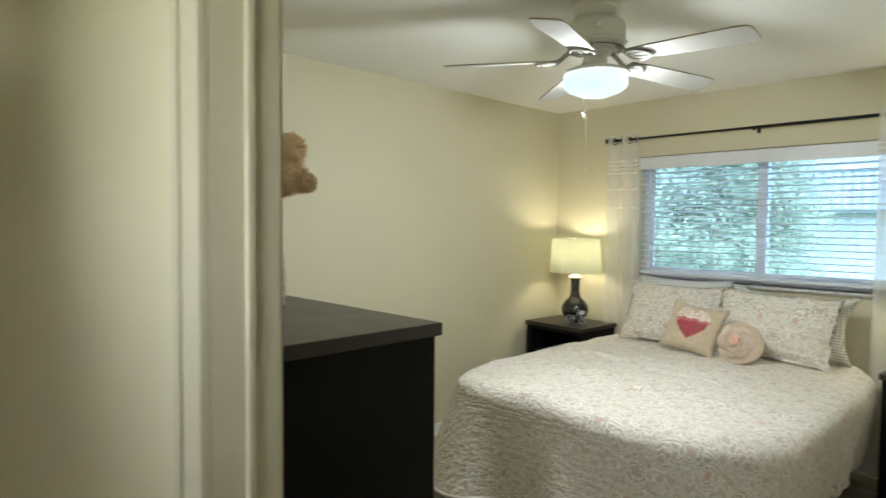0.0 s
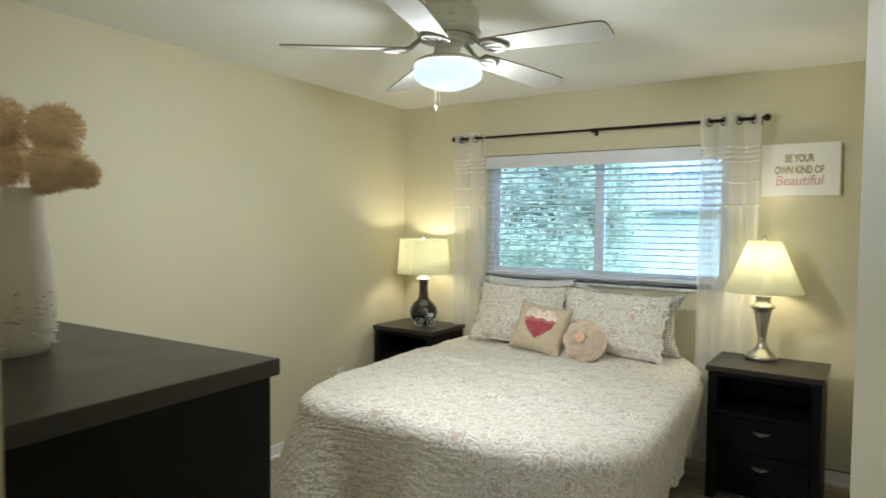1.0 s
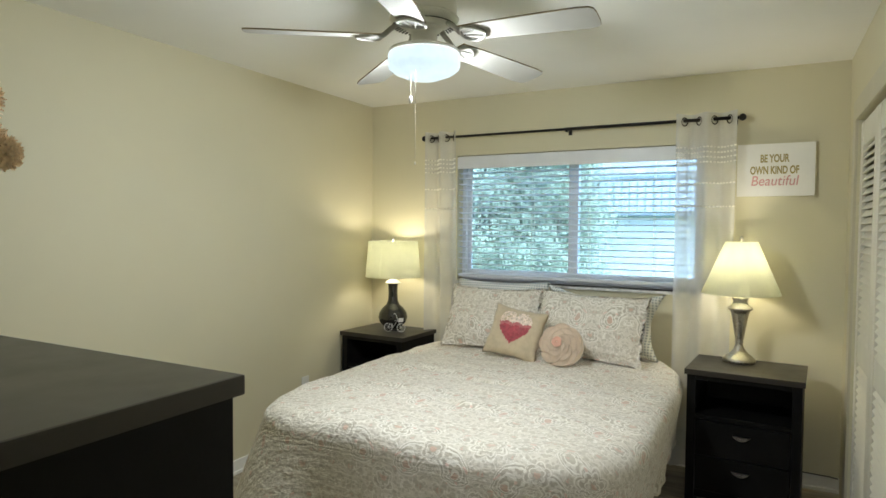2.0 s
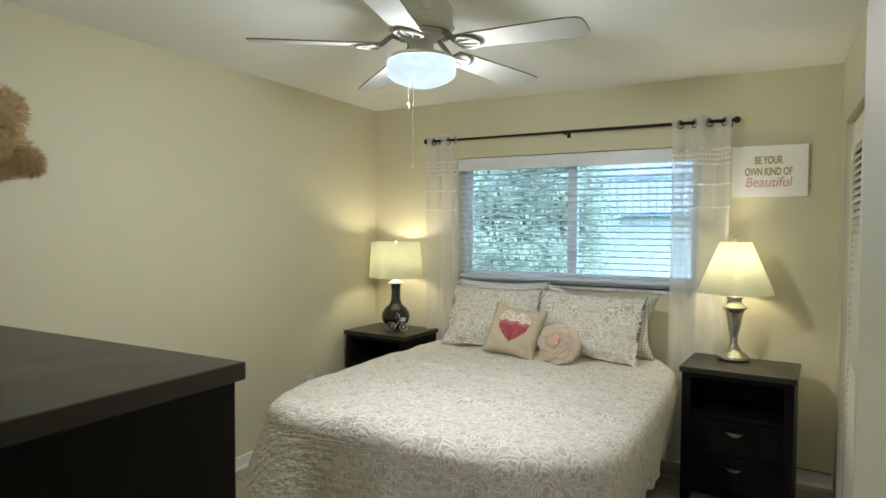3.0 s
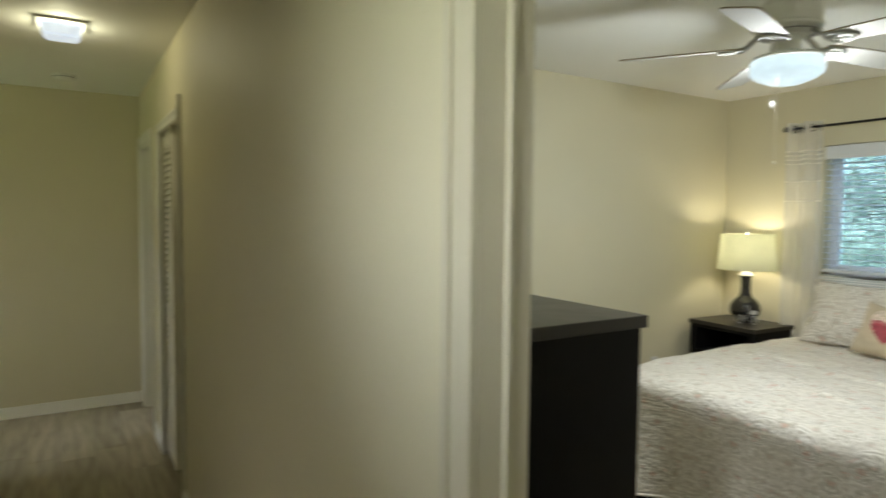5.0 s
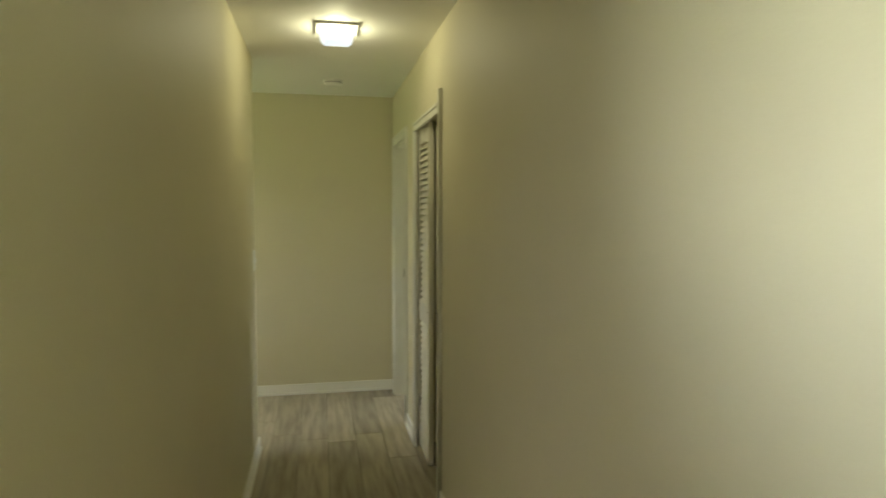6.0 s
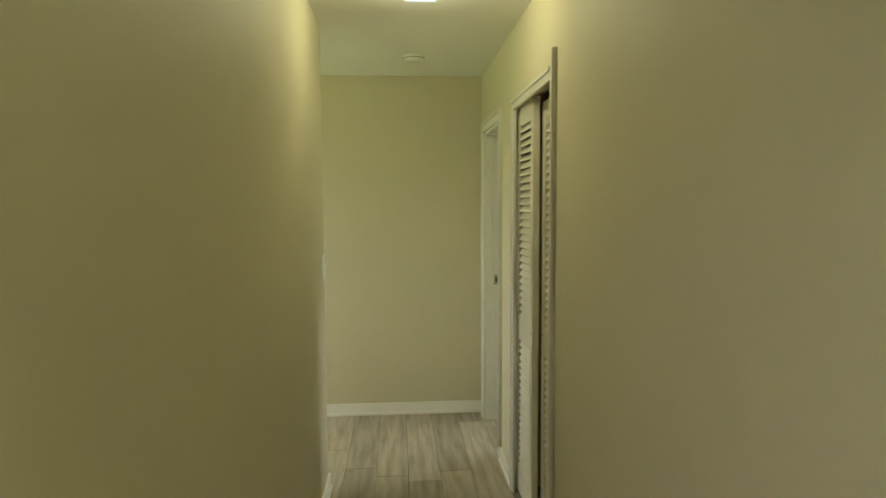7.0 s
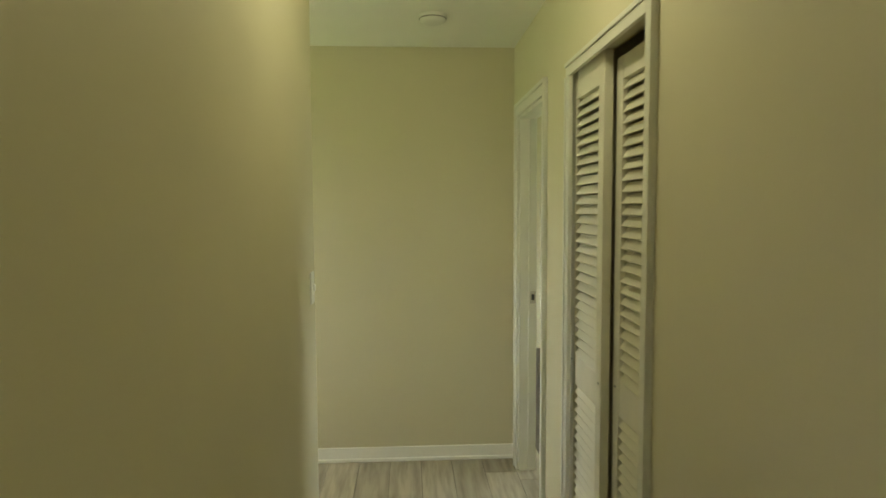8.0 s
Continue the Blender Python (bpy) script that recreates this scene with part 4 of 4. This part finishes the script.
    for a, b in zip(ring_v, ring_v[1:] + ring_v[:1]):
        bm.faces.new((c, a, b))
    bmesh.ops.recalc_face_normals(bm, faces=bm.faces)
    return bm


def ceiling_fan():
    cx, cy = -1.244, 2.701
    f = thing("ceiling_fan", "white five-bladed ceiling fan with a lit glass bowl", "ceiling fan", (cx, cy, CEIL))
    part("canopy", lathe([(0, 0), (0.096, 0), (0.100, -0.004), (0.100, -0.018), (0.094, -0.023), (0.090, -0.030), (0.094, -0.036), (0.094, -0.058), (0.080, -0.070), (0.0, -0.072)], 48), FANWHITE, f, "white ceiling canopy with a groove", True)
    part("motor_housing", lathe([(0, -0.066), (0.088, -0.067), (0.108, -0.072), (0.118, -0.082), (0.122, -0.095), (0.122, -0.150), (0.118, -0.158), (0.112, -0.162), (0, -0.162)], 56), FANWHITE, f, smooth=True)
    part("vent_ring", lathe([(0.062, -0.158), (0.126, -0.160), (0.131, -0.166), (0.125, -0.174), (0.075, -0.196), (0.062, -0.197), (0, -0.197)], 56), FANWHITE, f, smooth=True)
    for i in range(44):
        a = 2 * math.pi * i / 44
        v = part("vent", box(-0.0034, 0.0034, -0.019, 0.019, -0.0015, 0.0015), VENTGREY, f)
        v.matrix_basis = pose(0, 0, 0, 0, 0, math.degrees(a)) @ pose(0, 0.102, -0.1857, -22, 0, 14)
    part("reverse_switch", lathe([(0, 0), (0.019, 0), (0.020, 0.004), (0.014, 0.009), (0, 0.010)], 24), FANWHITE, f, "round switch cap", True).matrix_basis = pose(0, 0, -0.115, 0, 0, 38) @ pose(0, -0.120, 0, 90, 0, 0)
    part("switch_housing", lathe([(0.062, -0.194), (0.066, -0.198), (0.066, -0.206), (0.060, -0.212), (0.049, -0.214), (0.048, -0.262), (0.052, -0.268), (0, -0.268)], 40), FANWHITE, f, smooth=True)
    part("light_collar", lathe([(0.050, -0.264), (0.105, -0.272), (0.130, -0.281), (0.1355, -0.290), (0.133, -0.294), (0, -0.294)], 56), FANWHITE, f, "white light-kit collar", True)
    bowl = part("glass_bowl", lathe([(0.130, -0.293), (0.135, -0.300), (0.136, -0.338), (0.132, -0.350), (0.112, -0.366), (0.06, -0.387), (0.02, -0.394), (0, -0.395)], 56), FANLIGHT, f, "lit frosted glass bowl", True)
    bowl.visible_shadow = False
    lamp = bpy.data.lights.new("fan_light", "POINT")
    lamp.energy, lamp.shadow_soft_size, lamp.color = FAN_WATTS, 0.075, (0.86, 0.94, 0.98)
    ob = new("fan_light", lamp)
    ob.parent = f
    ob.location = (0, 0, -0.345)
    down = bpy.data.lights.new("fan_light_down", "AREA")
    down.shape, down.size, down.energy, down.color = "DISK", 0.2, FAN_DOWN_WATTS, (0.86, 0.94, 0.98)
    ob = new("fan_light_down", down)
    ob.parent = f
    ob.location = (0, 0, -0.34)
    iron_bm = medallion_mesh()
    iron_me = bpy.data.meshes.new("blade_iron")
    iron_bm.to_mesh(iron_me)
    iron_bm.free()
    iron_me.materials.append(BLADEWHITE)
    bm = bmesh.new()
    shape = [(0.165, 0.048), (0.25, 0.056), (0.43, 0.064), (0.60, 0.069), (0.640, 0.064), (0.654, 0.052), (0.658, 0.030)]
    loop = [(x, y) for x, y in shape] + [(x, -y) for x, y in reversed(shape)]
    face = bm.faces.new([bm.verts.new((x, y, 0.0)) for x, y in loop])
    up = bmesh.ops.extrude_face_region(bm, geom=[face])
    for v in up["geom"]:
        if isinstance(v, bmesh.types.BMVert):
            v.co.z += 0.006
    bmesh.ops.recalc_face_normals(bm, faces=bm.faces)
    for fc in bm.faces:
        fc.material_index = 1 if abs(fc.normal.z) < 0.5 else 0
    blade_me = bpy.data.meshes.new("blade")
    bm.to_mesh(blade_me)
    bm.free()
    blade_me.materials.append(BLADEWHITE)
    blade_me.materials.append(BLADE_EDGE)
    for k, droop in enumerate((2.0, 3.6, 3.2, 0.4, 1.4)):
        a = -1 + 72 * k
        turned = pose(0, 0, -0.2, 0, 0, a) @ pose(0, 0, 0, 0, droop, 0) @ pose(0, 0, 0.2)
        iron = new("blade_iron", iron_me)
        iron.parent = f
        iron.matrix_basis = turned @ pose(0, 0, -0.232, -9, 0, 0) @ pose(0, 0, 0.232)
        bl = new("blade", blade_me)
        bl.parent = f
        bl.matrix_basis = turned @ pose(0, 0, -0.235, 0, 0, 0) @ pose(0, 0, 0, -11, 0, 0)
    for (x, y, z1, z2, tip, bead) in ((-0.019, -0.065, -0.27, -0.465, 0.009, 0.0016), (0.013, -0.085, -0.27, -0.70, 0.004, 0.0021)):
        bmc = bmesh.new()
        n = int((z1 - z2) / 0.007)
        for i in range(n):
            ball((x, y, z1 - i * 0.007), bead, bmc, 6, 4, (1, 1, 1.5))
        chain = part("pull_chain", bmc, CHAIN, f, "beaded pull chain")
        part("pull_knob", ball((x, y, z2 - 0.01), tip, None, 12, 8, (0.8, 0.8, 1.7)), PLASTIC, chain, "white pull knob", True)


ceiling_fan()


# ---- lamps ----
def shade_mesh(r0, r1, h, seg=48):
    bm = lathe([(r0, 0), (r1, h)], seg)
    bmesh.ops.solidify(bm, geom=bm.faces, thickness=0.001)
    return bm


def lit(parent, z, watts, color):
    lamp = bpy.data.lights.new("lamp_light", "POINT")
    lamp.energy, lamp.shadow_soft_size, lamp.color = watts, 0.045, color
    ob = new("lamp_light", lamp)
    ob.parent = parent
    ob.location = (0, 0, z)


def black_lamp(place):
    t = thing("table_lamp", "lit table lamp, black gourd base and cream drum shade", "lamp", place)
    part("base", lathe([(0, 0), (0.066, 0), (0.068, 0.008), (0.060, 0.012), (0.056, 0.018), (0.070, 0.03), (0.098, 0.06), (0.109, 0.095), (0.102, 0.13), (0.078, 0.165), (0.049, 0.19), (0.037, 0.22), (0.034, 0.27), (0.036, 0.33), (0.040, 0.345), (0.0, 0.345)], 48), CERAMIC, t, "glossy black ceramic base", True)
    part("collar", lathe([(0.036, 0.345), (0.060, 0.348), (0.056, 0.354), (0.030, 0.374), (0.014, 0.380), (0.008, 0.40), (0, 0.40)], 32), PLASTIC, t, "flared white collar", True)
    part("shade", shade_mesh(0.205, 0.183, 0.265), SHADE, t, "lit cream fabric drum shade", True).location = (0, 0, 0.395)
    part("finial", lathe([(0, 0.655), (0.006, 0.656), (0.006, 0.668), (0.014, 0.673), (0.014, 0.680), (0, 0.685)], 16), NICKEL, t, "nickel finial", True)
    sp = bmesh.new()
    for a in (0, 120, 240):
        tube([(0, 0, 0.655), (0.186 * math.cos(radians(a)), 0.186 * math.sin(radians(a)), 0.645)], 0.0015, 5, sp)
    part("spider", sp, NICKEL, t)
    part("bulb", ball((0, 0, 0.50), 0.03), BULB, t, "lit bulb", True)
    lit(t, 0.56, LAMP_WATTS, (1.0, 0.94, 0.74))


def nickel_lamp(place):
    t = thing("table_lamp", "lit table lamp, brushed nickel base and cream cone shade", "lamp", place)
    part("base", lathe([(0, 0), (0.084, 0), (0.088, 0.01), (0.084, 0.022), (0.078, 0.026), (0.07, 0.035), (0.045, 0.05), (0.028, 0.075), (0.02, 0.10), (0.02, 0.108), (0.027, 0.113), (0.02, 0.118), (0.022, 0.13), (0.034, 0.20), (0.046, 0.27), (0.052, 0.29), (0.068, 0.30), (0.066, 0.31), (0.045, 0.322), (0.036, 0.345), (0.044, 0.36), (0.04, 0.372), (0.014, 0.378), (0.012, 0.41), (0, 0.41)], 48), NICKEL, t, "brushed nickel turned base", True)
    part("shade", shade_mesh(0.208, 0.084, 0.295), SHADE, t, "lit cream fabric cone shade", True).location = (0, 0, 0.388)
    part("finial", lathe([(0, 0.673), (0.006, 0.675), (0.006, 0.689), (0.011, 0.695), (0.008, 0.711), (0, 0.718)], 16), NICKEL, t, "nickel finial", True)
    sp = bmesh.new()
    for a in (0, 120, 240):
        tube([(0, 0, 0.673), (0.083 * math.cos(radians(a)), 0.083 * math.sin(radians(a)), 0.663)], 0.0015, 5, sp)
    part("spider", sp, NICKEL, t)
    part("bulb", ball((0, 0, 0.51), 0.03), BULB, t, "lit bulb", True)
    lit(t, 0.57, LAMP_WATTS, (1.0, 0.94, 0.74))


black_lamp((-2.541, 4.535, 0.728))
nickel_lamp((-0.214, 4.54, 0.742))


# ---- curtains and rod ----
def curtain(x0, x1, folds, label, seed):
    t = thing("curtain", label, "curtain", ((x0 + x1) / 2, 4.682, 0.03), group="sheer curtains")
    w = x1 - x0
    bm = bmesh.new()
    nx, nz, top = folds * 20, 46, 2.19 - 0.03
    grid = []
    for i in range(nx + 1):
        row = []
        u = i / nx
        for j in range(nz + 1):
            v = j / nz
            z = top * (1 - v)
            amp = 0.040 * (1 - 0.25 * v)
            y = -amp * math.cos(u * folds * 2 * math.pi) + 0.012 * noise.noise(Vector((u * 6 + seed, v * 2.2, 0))) * v
            x = -w / 2 + u * w * (1 + 0.1 * v * math.sin(seed)) + 0.02 * noise.noise(Vector((u * 3, v * 1.7, seed))) * v
            row.append(bm.verts.new((x, y, z)))
        grid.append(row)
    for i in range(nx):
        for j in range(nz):
            bm.faces.new((grid[i][j], grid[i][j + 1], grid[i + 1][j + 1], grid[i + 1][j]))
    part("sheer_panel", bm, SHEER, t, "translucent white cloth", True)
    for z in (1.985, 1.955, 1.925, 1.895, 1.77, 1.63):
        sb = bmesh.new()
        n = folds * 9
        for i in range(n):
            u = (i + 0.5) / n
            y = 0.040 * (1 - 0.25 * (1 - (z - 0.03) / top)) * -math.cos(u * folds * 2 * math.pi)
            ball((-w / 2 + u * w, y - 0.003, z - 0.03 + 0.002 * noise.noise(Vector((i, z, seed)))), 0.0062, sb, 8, 6, (1.0 + 0.5 * folds * w, 0.9, 0.9))
        part("stitch_row", sb, CANVAS, t, "row of raised white stitches", True)
    for k in range(folds * 2):
        u = (k + 0.5) / (folds * 2)
        part("grommet", ring((0, 0, 0), 0.024, 0.004, "x"), BRONZE, t, "dark bronze grommet", True).matrix_basis = pose(-w / 2 + u * w, 0, 2.15 - 0.03 - 0.006, 0, 0, 42 if k % 2 else -42)


curtain(-2.335, -2.085, 2, "sheer white curtain with raised stitch rows, drawn to the corner", 1.3)
curtain(-0.59, -0.255, 2, "sheer white curtain with raised stitch rows, drawn beside the sign", 4.1)

rod = thing("curtain_rod", "thin black iron curtain rod with ball ends", "curtain rod", (-1.30, 4.682, 2.15))
part("bar", tube([(-1.04, 0, 0), (1.05, 0, 0)], 0.0085, 12), IRON, rod, smooth=True)
part("sleeve", tube([(-0.0, 0, 0), (1.05, 0, 0)], 0.0105, 12), IRON, rod, smooth=True)
for x in (-1.062, 1.07):
    part("finial", ball((x, 0, 0), 0.021), IRON, rod, "black ball finial", True)
for x in (-1.01, 0.02, 1.03):
    part("bracket", boxes((x - 0.006, x + 0.006, 0.0, 0.09, -0.004, 0.004), (x - 0.012, x + 0.012, 0.083, 0.088, -0.03, 0.02), (x - 0.006, x + 0.006, -0.013, 0.013, -0.02, -0.009), bevel=0.001), IRON, rod)


# ---- wall sign ----
def lettering(text, size, mat_used, parent, name, x, z, shear=0.0, width=1.0, bold=0.0):
    cu = bpy.data.curves.new(name, "FONT")
    cu.body, cu.size, cu.align_x, cu.extrude, cu.shear, cu.offset = text, size, "CENTER", 0.0008, shear, bold
    tmp = new(name + "_curve", cu)
    me = bpy.data.meshes.new_from_object(tmp.evaluated_get(bpy.context.evaluated_depsgraph_get()))
    bpy.data.objects.remove(tmp)
    me.materials.append(mat_used)
    ob = new(name, me)
    ob.parent = parent
    ob.matrix_basis = Matrix.Translation((x, -0.0305, z)) @ pose(0, 0, 0, 90, 0, 0) @ Matrix.Diagonal((width, 1, 1, 1))
    return ob


sign = thing("wall_sign", "white canvas sign lettered in gold and pink on the wall", "sign", (-0.055, YN, 1.69))
part("canvas", box(-0.20, 0.20, -0.03, 0, 0, 0.305, 0.002), CANVAS, sign)
lettering("BE YOUR", 0.062, GOLDINK, sign, "gold_lettering", -0.005, 0.198, 0, 0.585, 0.0020)
lettering("OWN KIND OF", 0.062, GOLDINK, sign, "gold_lettering", -0.005, 0.130, 0, 0.585, 0.0020)
lettering("Beautiful", 0.082, PINKINK, sign, "pink_lettering", -0.005, 0.062, 0.16, 0.86, 0.0004)


# ---- hallway fittings ----
lightfix = thing("hall_ceiling_light", "square flush ceiling light with a lit frosted glass bowl", "ceiling light", (-3.325, 0.196, HCEIL))
part("plate", box(-0.102, 0.102, -0.102, 0.102, -0.010, 0, 0.003), FANWHITE, lightfix, "square white ceiling plate")
gb = bmesh.new()
lo = [gb.verts.new((sx * 0.072, sy * 0.072, -0.074)) for sx, sy in ((-1, -1), (1, -1), (1, 1), (-1, 1))]
hi = [gb.verts.new((sx * 0.088, sy * 0.088, -0.0125)) for sx, sy in ((-1, -1), (1, -1), (1, 1), (-1, 1))]
gb.faces.new(lo[::-1])
gb.faces.new(hi)
for i in range(4):
    gb.faces.new((lo[i], lo[(i + 1) % 4], hi[(i + 1) % 4], hi[i]))
bmesh.ops.bevel(gb, geom=list(gb.edges), offset=0.01, segments=3, affect="EDGES")
part("glass_bowl", gb, HALLLIGHT, lightfix, "lit frosted square glass").visible_shadow = False
hall_lamp = bpy.data.lights.new("hall_light", "POINT")
hall_lamp.energy, hall_lamp.shadow_soft_size, hall_lamp.color = HALL_WATTS, 0.03, (0.97, 0.94, 0.62)
hall_bulb = new("hall_light", hall_lamp)
hall_bulb.parent = lightfix
hall_bulb.location = (0, 0, -0.043)

smoke = thing("smoke_detector", "round white smoke detector on the hallway ceiling", "smoke detector", (-4.62, 0.204, HCEIL))
part("base", lathe([(0, 0), (0.066, 0), (0.066, -0.012), (0, -0.012)], 40), PLASTIC, smoke)
part("cover", lathe([(0.062, -0.012), (0.063, -0.020), (0.060, -0.030), (0.045, -0.037), (0, -0.038)], 40), PLASTIC, smoke, smooth=True)
part("slot", lathe([(0.0635, -0.0155), (0.0645, -0.0165), (0.0645, -0.019), (0.0635, -0.020)], 40), VENTGREY, smoke)

plate = thing("light_switch", "white light switch plate near the wall's corner", "light switch", (-3.97, HL, 1.20))
part("plate", box(-0.037, 0.037, 0, 0.006, -0.06, 0.06, 0.002), PLASTIC, plate)
part("toggle", box(-0.005, 0.005, 0.006, 0.016, -0.012, 0.012, 0.002), PLASTIC, plate)

outlet = thing("wall_outlet", "white double wall outlet with a plugged-in white cord", "outlet", (XL, 3.958, 0.40))
part("plate", box(0, 0.006, -0.036, 0.036, -0.058, 0.058, 0.002), PLASTIC, outlet)
for z in (-0.02, 0.02):
    part("socket", box(0.006, 0.008, -0.016, 0.016, z - 0.014, z + 0.014, 0.002), PLASTIC, outlet)
part("plug", box(0.008, 0.035, -0.012, 0.012, -0.032, -0.010, 0.003), PLASTIC, outlet)
part("cord", tube([(0.035, 0, -0.02), (0.06, 0.01, -0.03), (0.05, 0.06, -0.2), (0.03, 0.12, -0.36), (0.03, 0.3, -0.385)], 0.003, 6), PLASTIC, outlet, smooth=True)

cord = thing("floor_cord", "black cord lying along the baseboard's top edge", "cord", (0.0, YN - 0.016, 0.088))
part("cable", tube([(-0.2, 0, 0.004), (0.0, 0, 0.003), (0.12, 0.001, 0.004), (0.26, 0, 0.002), (0.30, -0.004, -0.002)], 0.004, 6), CORD, cord, smooth=True)


def vase():
    x, y, z = -1.115, 1.065, 1.296
    v = thing("flower_vase", "tall frosted vase with bubbled glass foot on the dresser", "vase", (x, y, z))
    part("body", lathe([(0, 0.0), (0.052, 0.0), (0.060, 0.012), (0.064, 0.05), (0.064, 0.09), (0.060, 0.15), (0.053, 0.22), (0.048, 0.275), (0.045, 0.275), (0.050, 0.22), (0.057, 0.15), (0.060, 0.09), (0.058, 0.03), (0, 0.02)], 48), FROST, v, smooth=True)
    rng = random.Random(12)
    bm = bmesh.new()
    for i in range(170):
        a, h = rng.uniform(0, 6.283), rng.uniform(0.012, 0.105)
        ball((0.0625 * math.cos(a), 0.0625 * math.sin(a), h), rng.uniform(0.003, 0.006), bm, 6, 4, (1, 1, 0.6))
    part("bubble_band", bm, FROST, v, "raised glass bubbles", True)
    for i, (dx, dy, dz, r) in enumerate(((0.074, 0.040, 0.360, 0.044), (0.078, 0.040, 0.302, 0.047), (-0.008, -0.006, 0.368, 0.047), (-0.010, 0.0, 0.306, 0.045), (-0.088, -0.05, 0.358, 0.045), (-0.085, -0.05, 0.30, 0.043), (0.114, 0.063, 0.286, 0.023), (0.056, 0.03, 0.272, 0.020))):
        r *= 0.92
        f = thing("pompom_flower", "fluffy peach pompom flower in the vase", "flower", (x + dx, y + dy, z + dz + 0.012), group="pompom flowers")
        bm = ball((0, 0, 0), r * 0.88, None, 24, 16)
        for k in range(1500):
            d = Vector((rng.gauss(0, 1), rng.gauss(0, 1), rng.gauss(0, 1))).normalized()
            s = d.orthogonal().normalized()
            s.rotate(Matrix.Rotation(rng.uniform(0, 6.28), 3, d))
            s *= 0.0018
            a, b = d * r * 0.80, d * r * rng.uniform(0.92, 1.08)
            b += Vector((rng.gauss(0, 1), rng.gauss(0, 1), rng.gauss(0, 1))) * 0.003
            bm.faces.new([bm.verts.new(p) for p in (a - s, a + s, b + s * 0.5, b - s * 0.5)])
        part("bloom", bm, POMPOM, f, smooth=True)
        part("stem", tube([(0, 0, -r * 0.6), (-dx * 0.6, -dy * 0.6, -dz + 0.25 if dz > 0.29 else -0.02), (-dx * 0.9, -dy * 0.9, -dz + 0.12)], 0.002, 5), WIRE, f)


vase()


def bicycle_ornament():
    b = thing("bicycle_ornament", "tiny white wire bicycle ornament beside the lamp", "ornament", (-2.475, 4.455, 0.728), 18)
    for x in (-0.048, 0.048):
        wheel = part("wheel", ring((x, 0, 0.032), 0.030, 0.0022, "y"), WIRE, b, smooth=True)
        sp = bmesh.new()
        for k in range(5):
            a = k * math.pi / 5
            tube([(x - 0.03 * math.cos(a), 0, 0.032 - 0.03 * math.sin(a)), (x + 0.03 * math.cos(a), 0, 0.032 + 0.03 * math.sin(a))], 0.0007, 4, sp)
        part("spokes", sp, WIRE, wheel)
    bm = tube([(-0.048, 0, 0.032), (-0.012, 0, 0.034), (0.022, 0, 0.085), (-0.025, 0, 0.078), (-0.048, 0, 0.032)], 0.002, 6)
    tube([(-0.012, 0, 0.034), (-0.032, 0, 0.093)], 0.002, 6, bm)
    tube([(0.048, 0, 0.032), (0.034, 0, 0.065), (0.022, 0, 0.085), (0.012, 0, 0.125), (0.0, 0, 0.135), (-0.008, 0, 0.128)], 0.002, 6, bm)
    part("frame", bm, WIRE, b, smooth=True)
    part("saddle", box(-0.048, -0.018, -0.007, 0.007, 0.092, 0.099, 0.003), WIRE, b)
    part("basket", boxes((0.032, 0.034, -0.015, 0.015, 0.075, 0.10), (0.060, 0.062, -0.015, 0.015, 0.075, 0.10), (0.034, 0.060, -0.015, -0.013, 0.075, 0.10), (0.034, 0.060, 0.013, 0.015, 0.075, 0.10), (0.034, 0.060, -0.013, 0.013, 0.075, 0.077)), WIRE, b)


bicycle_ornament()

floors()
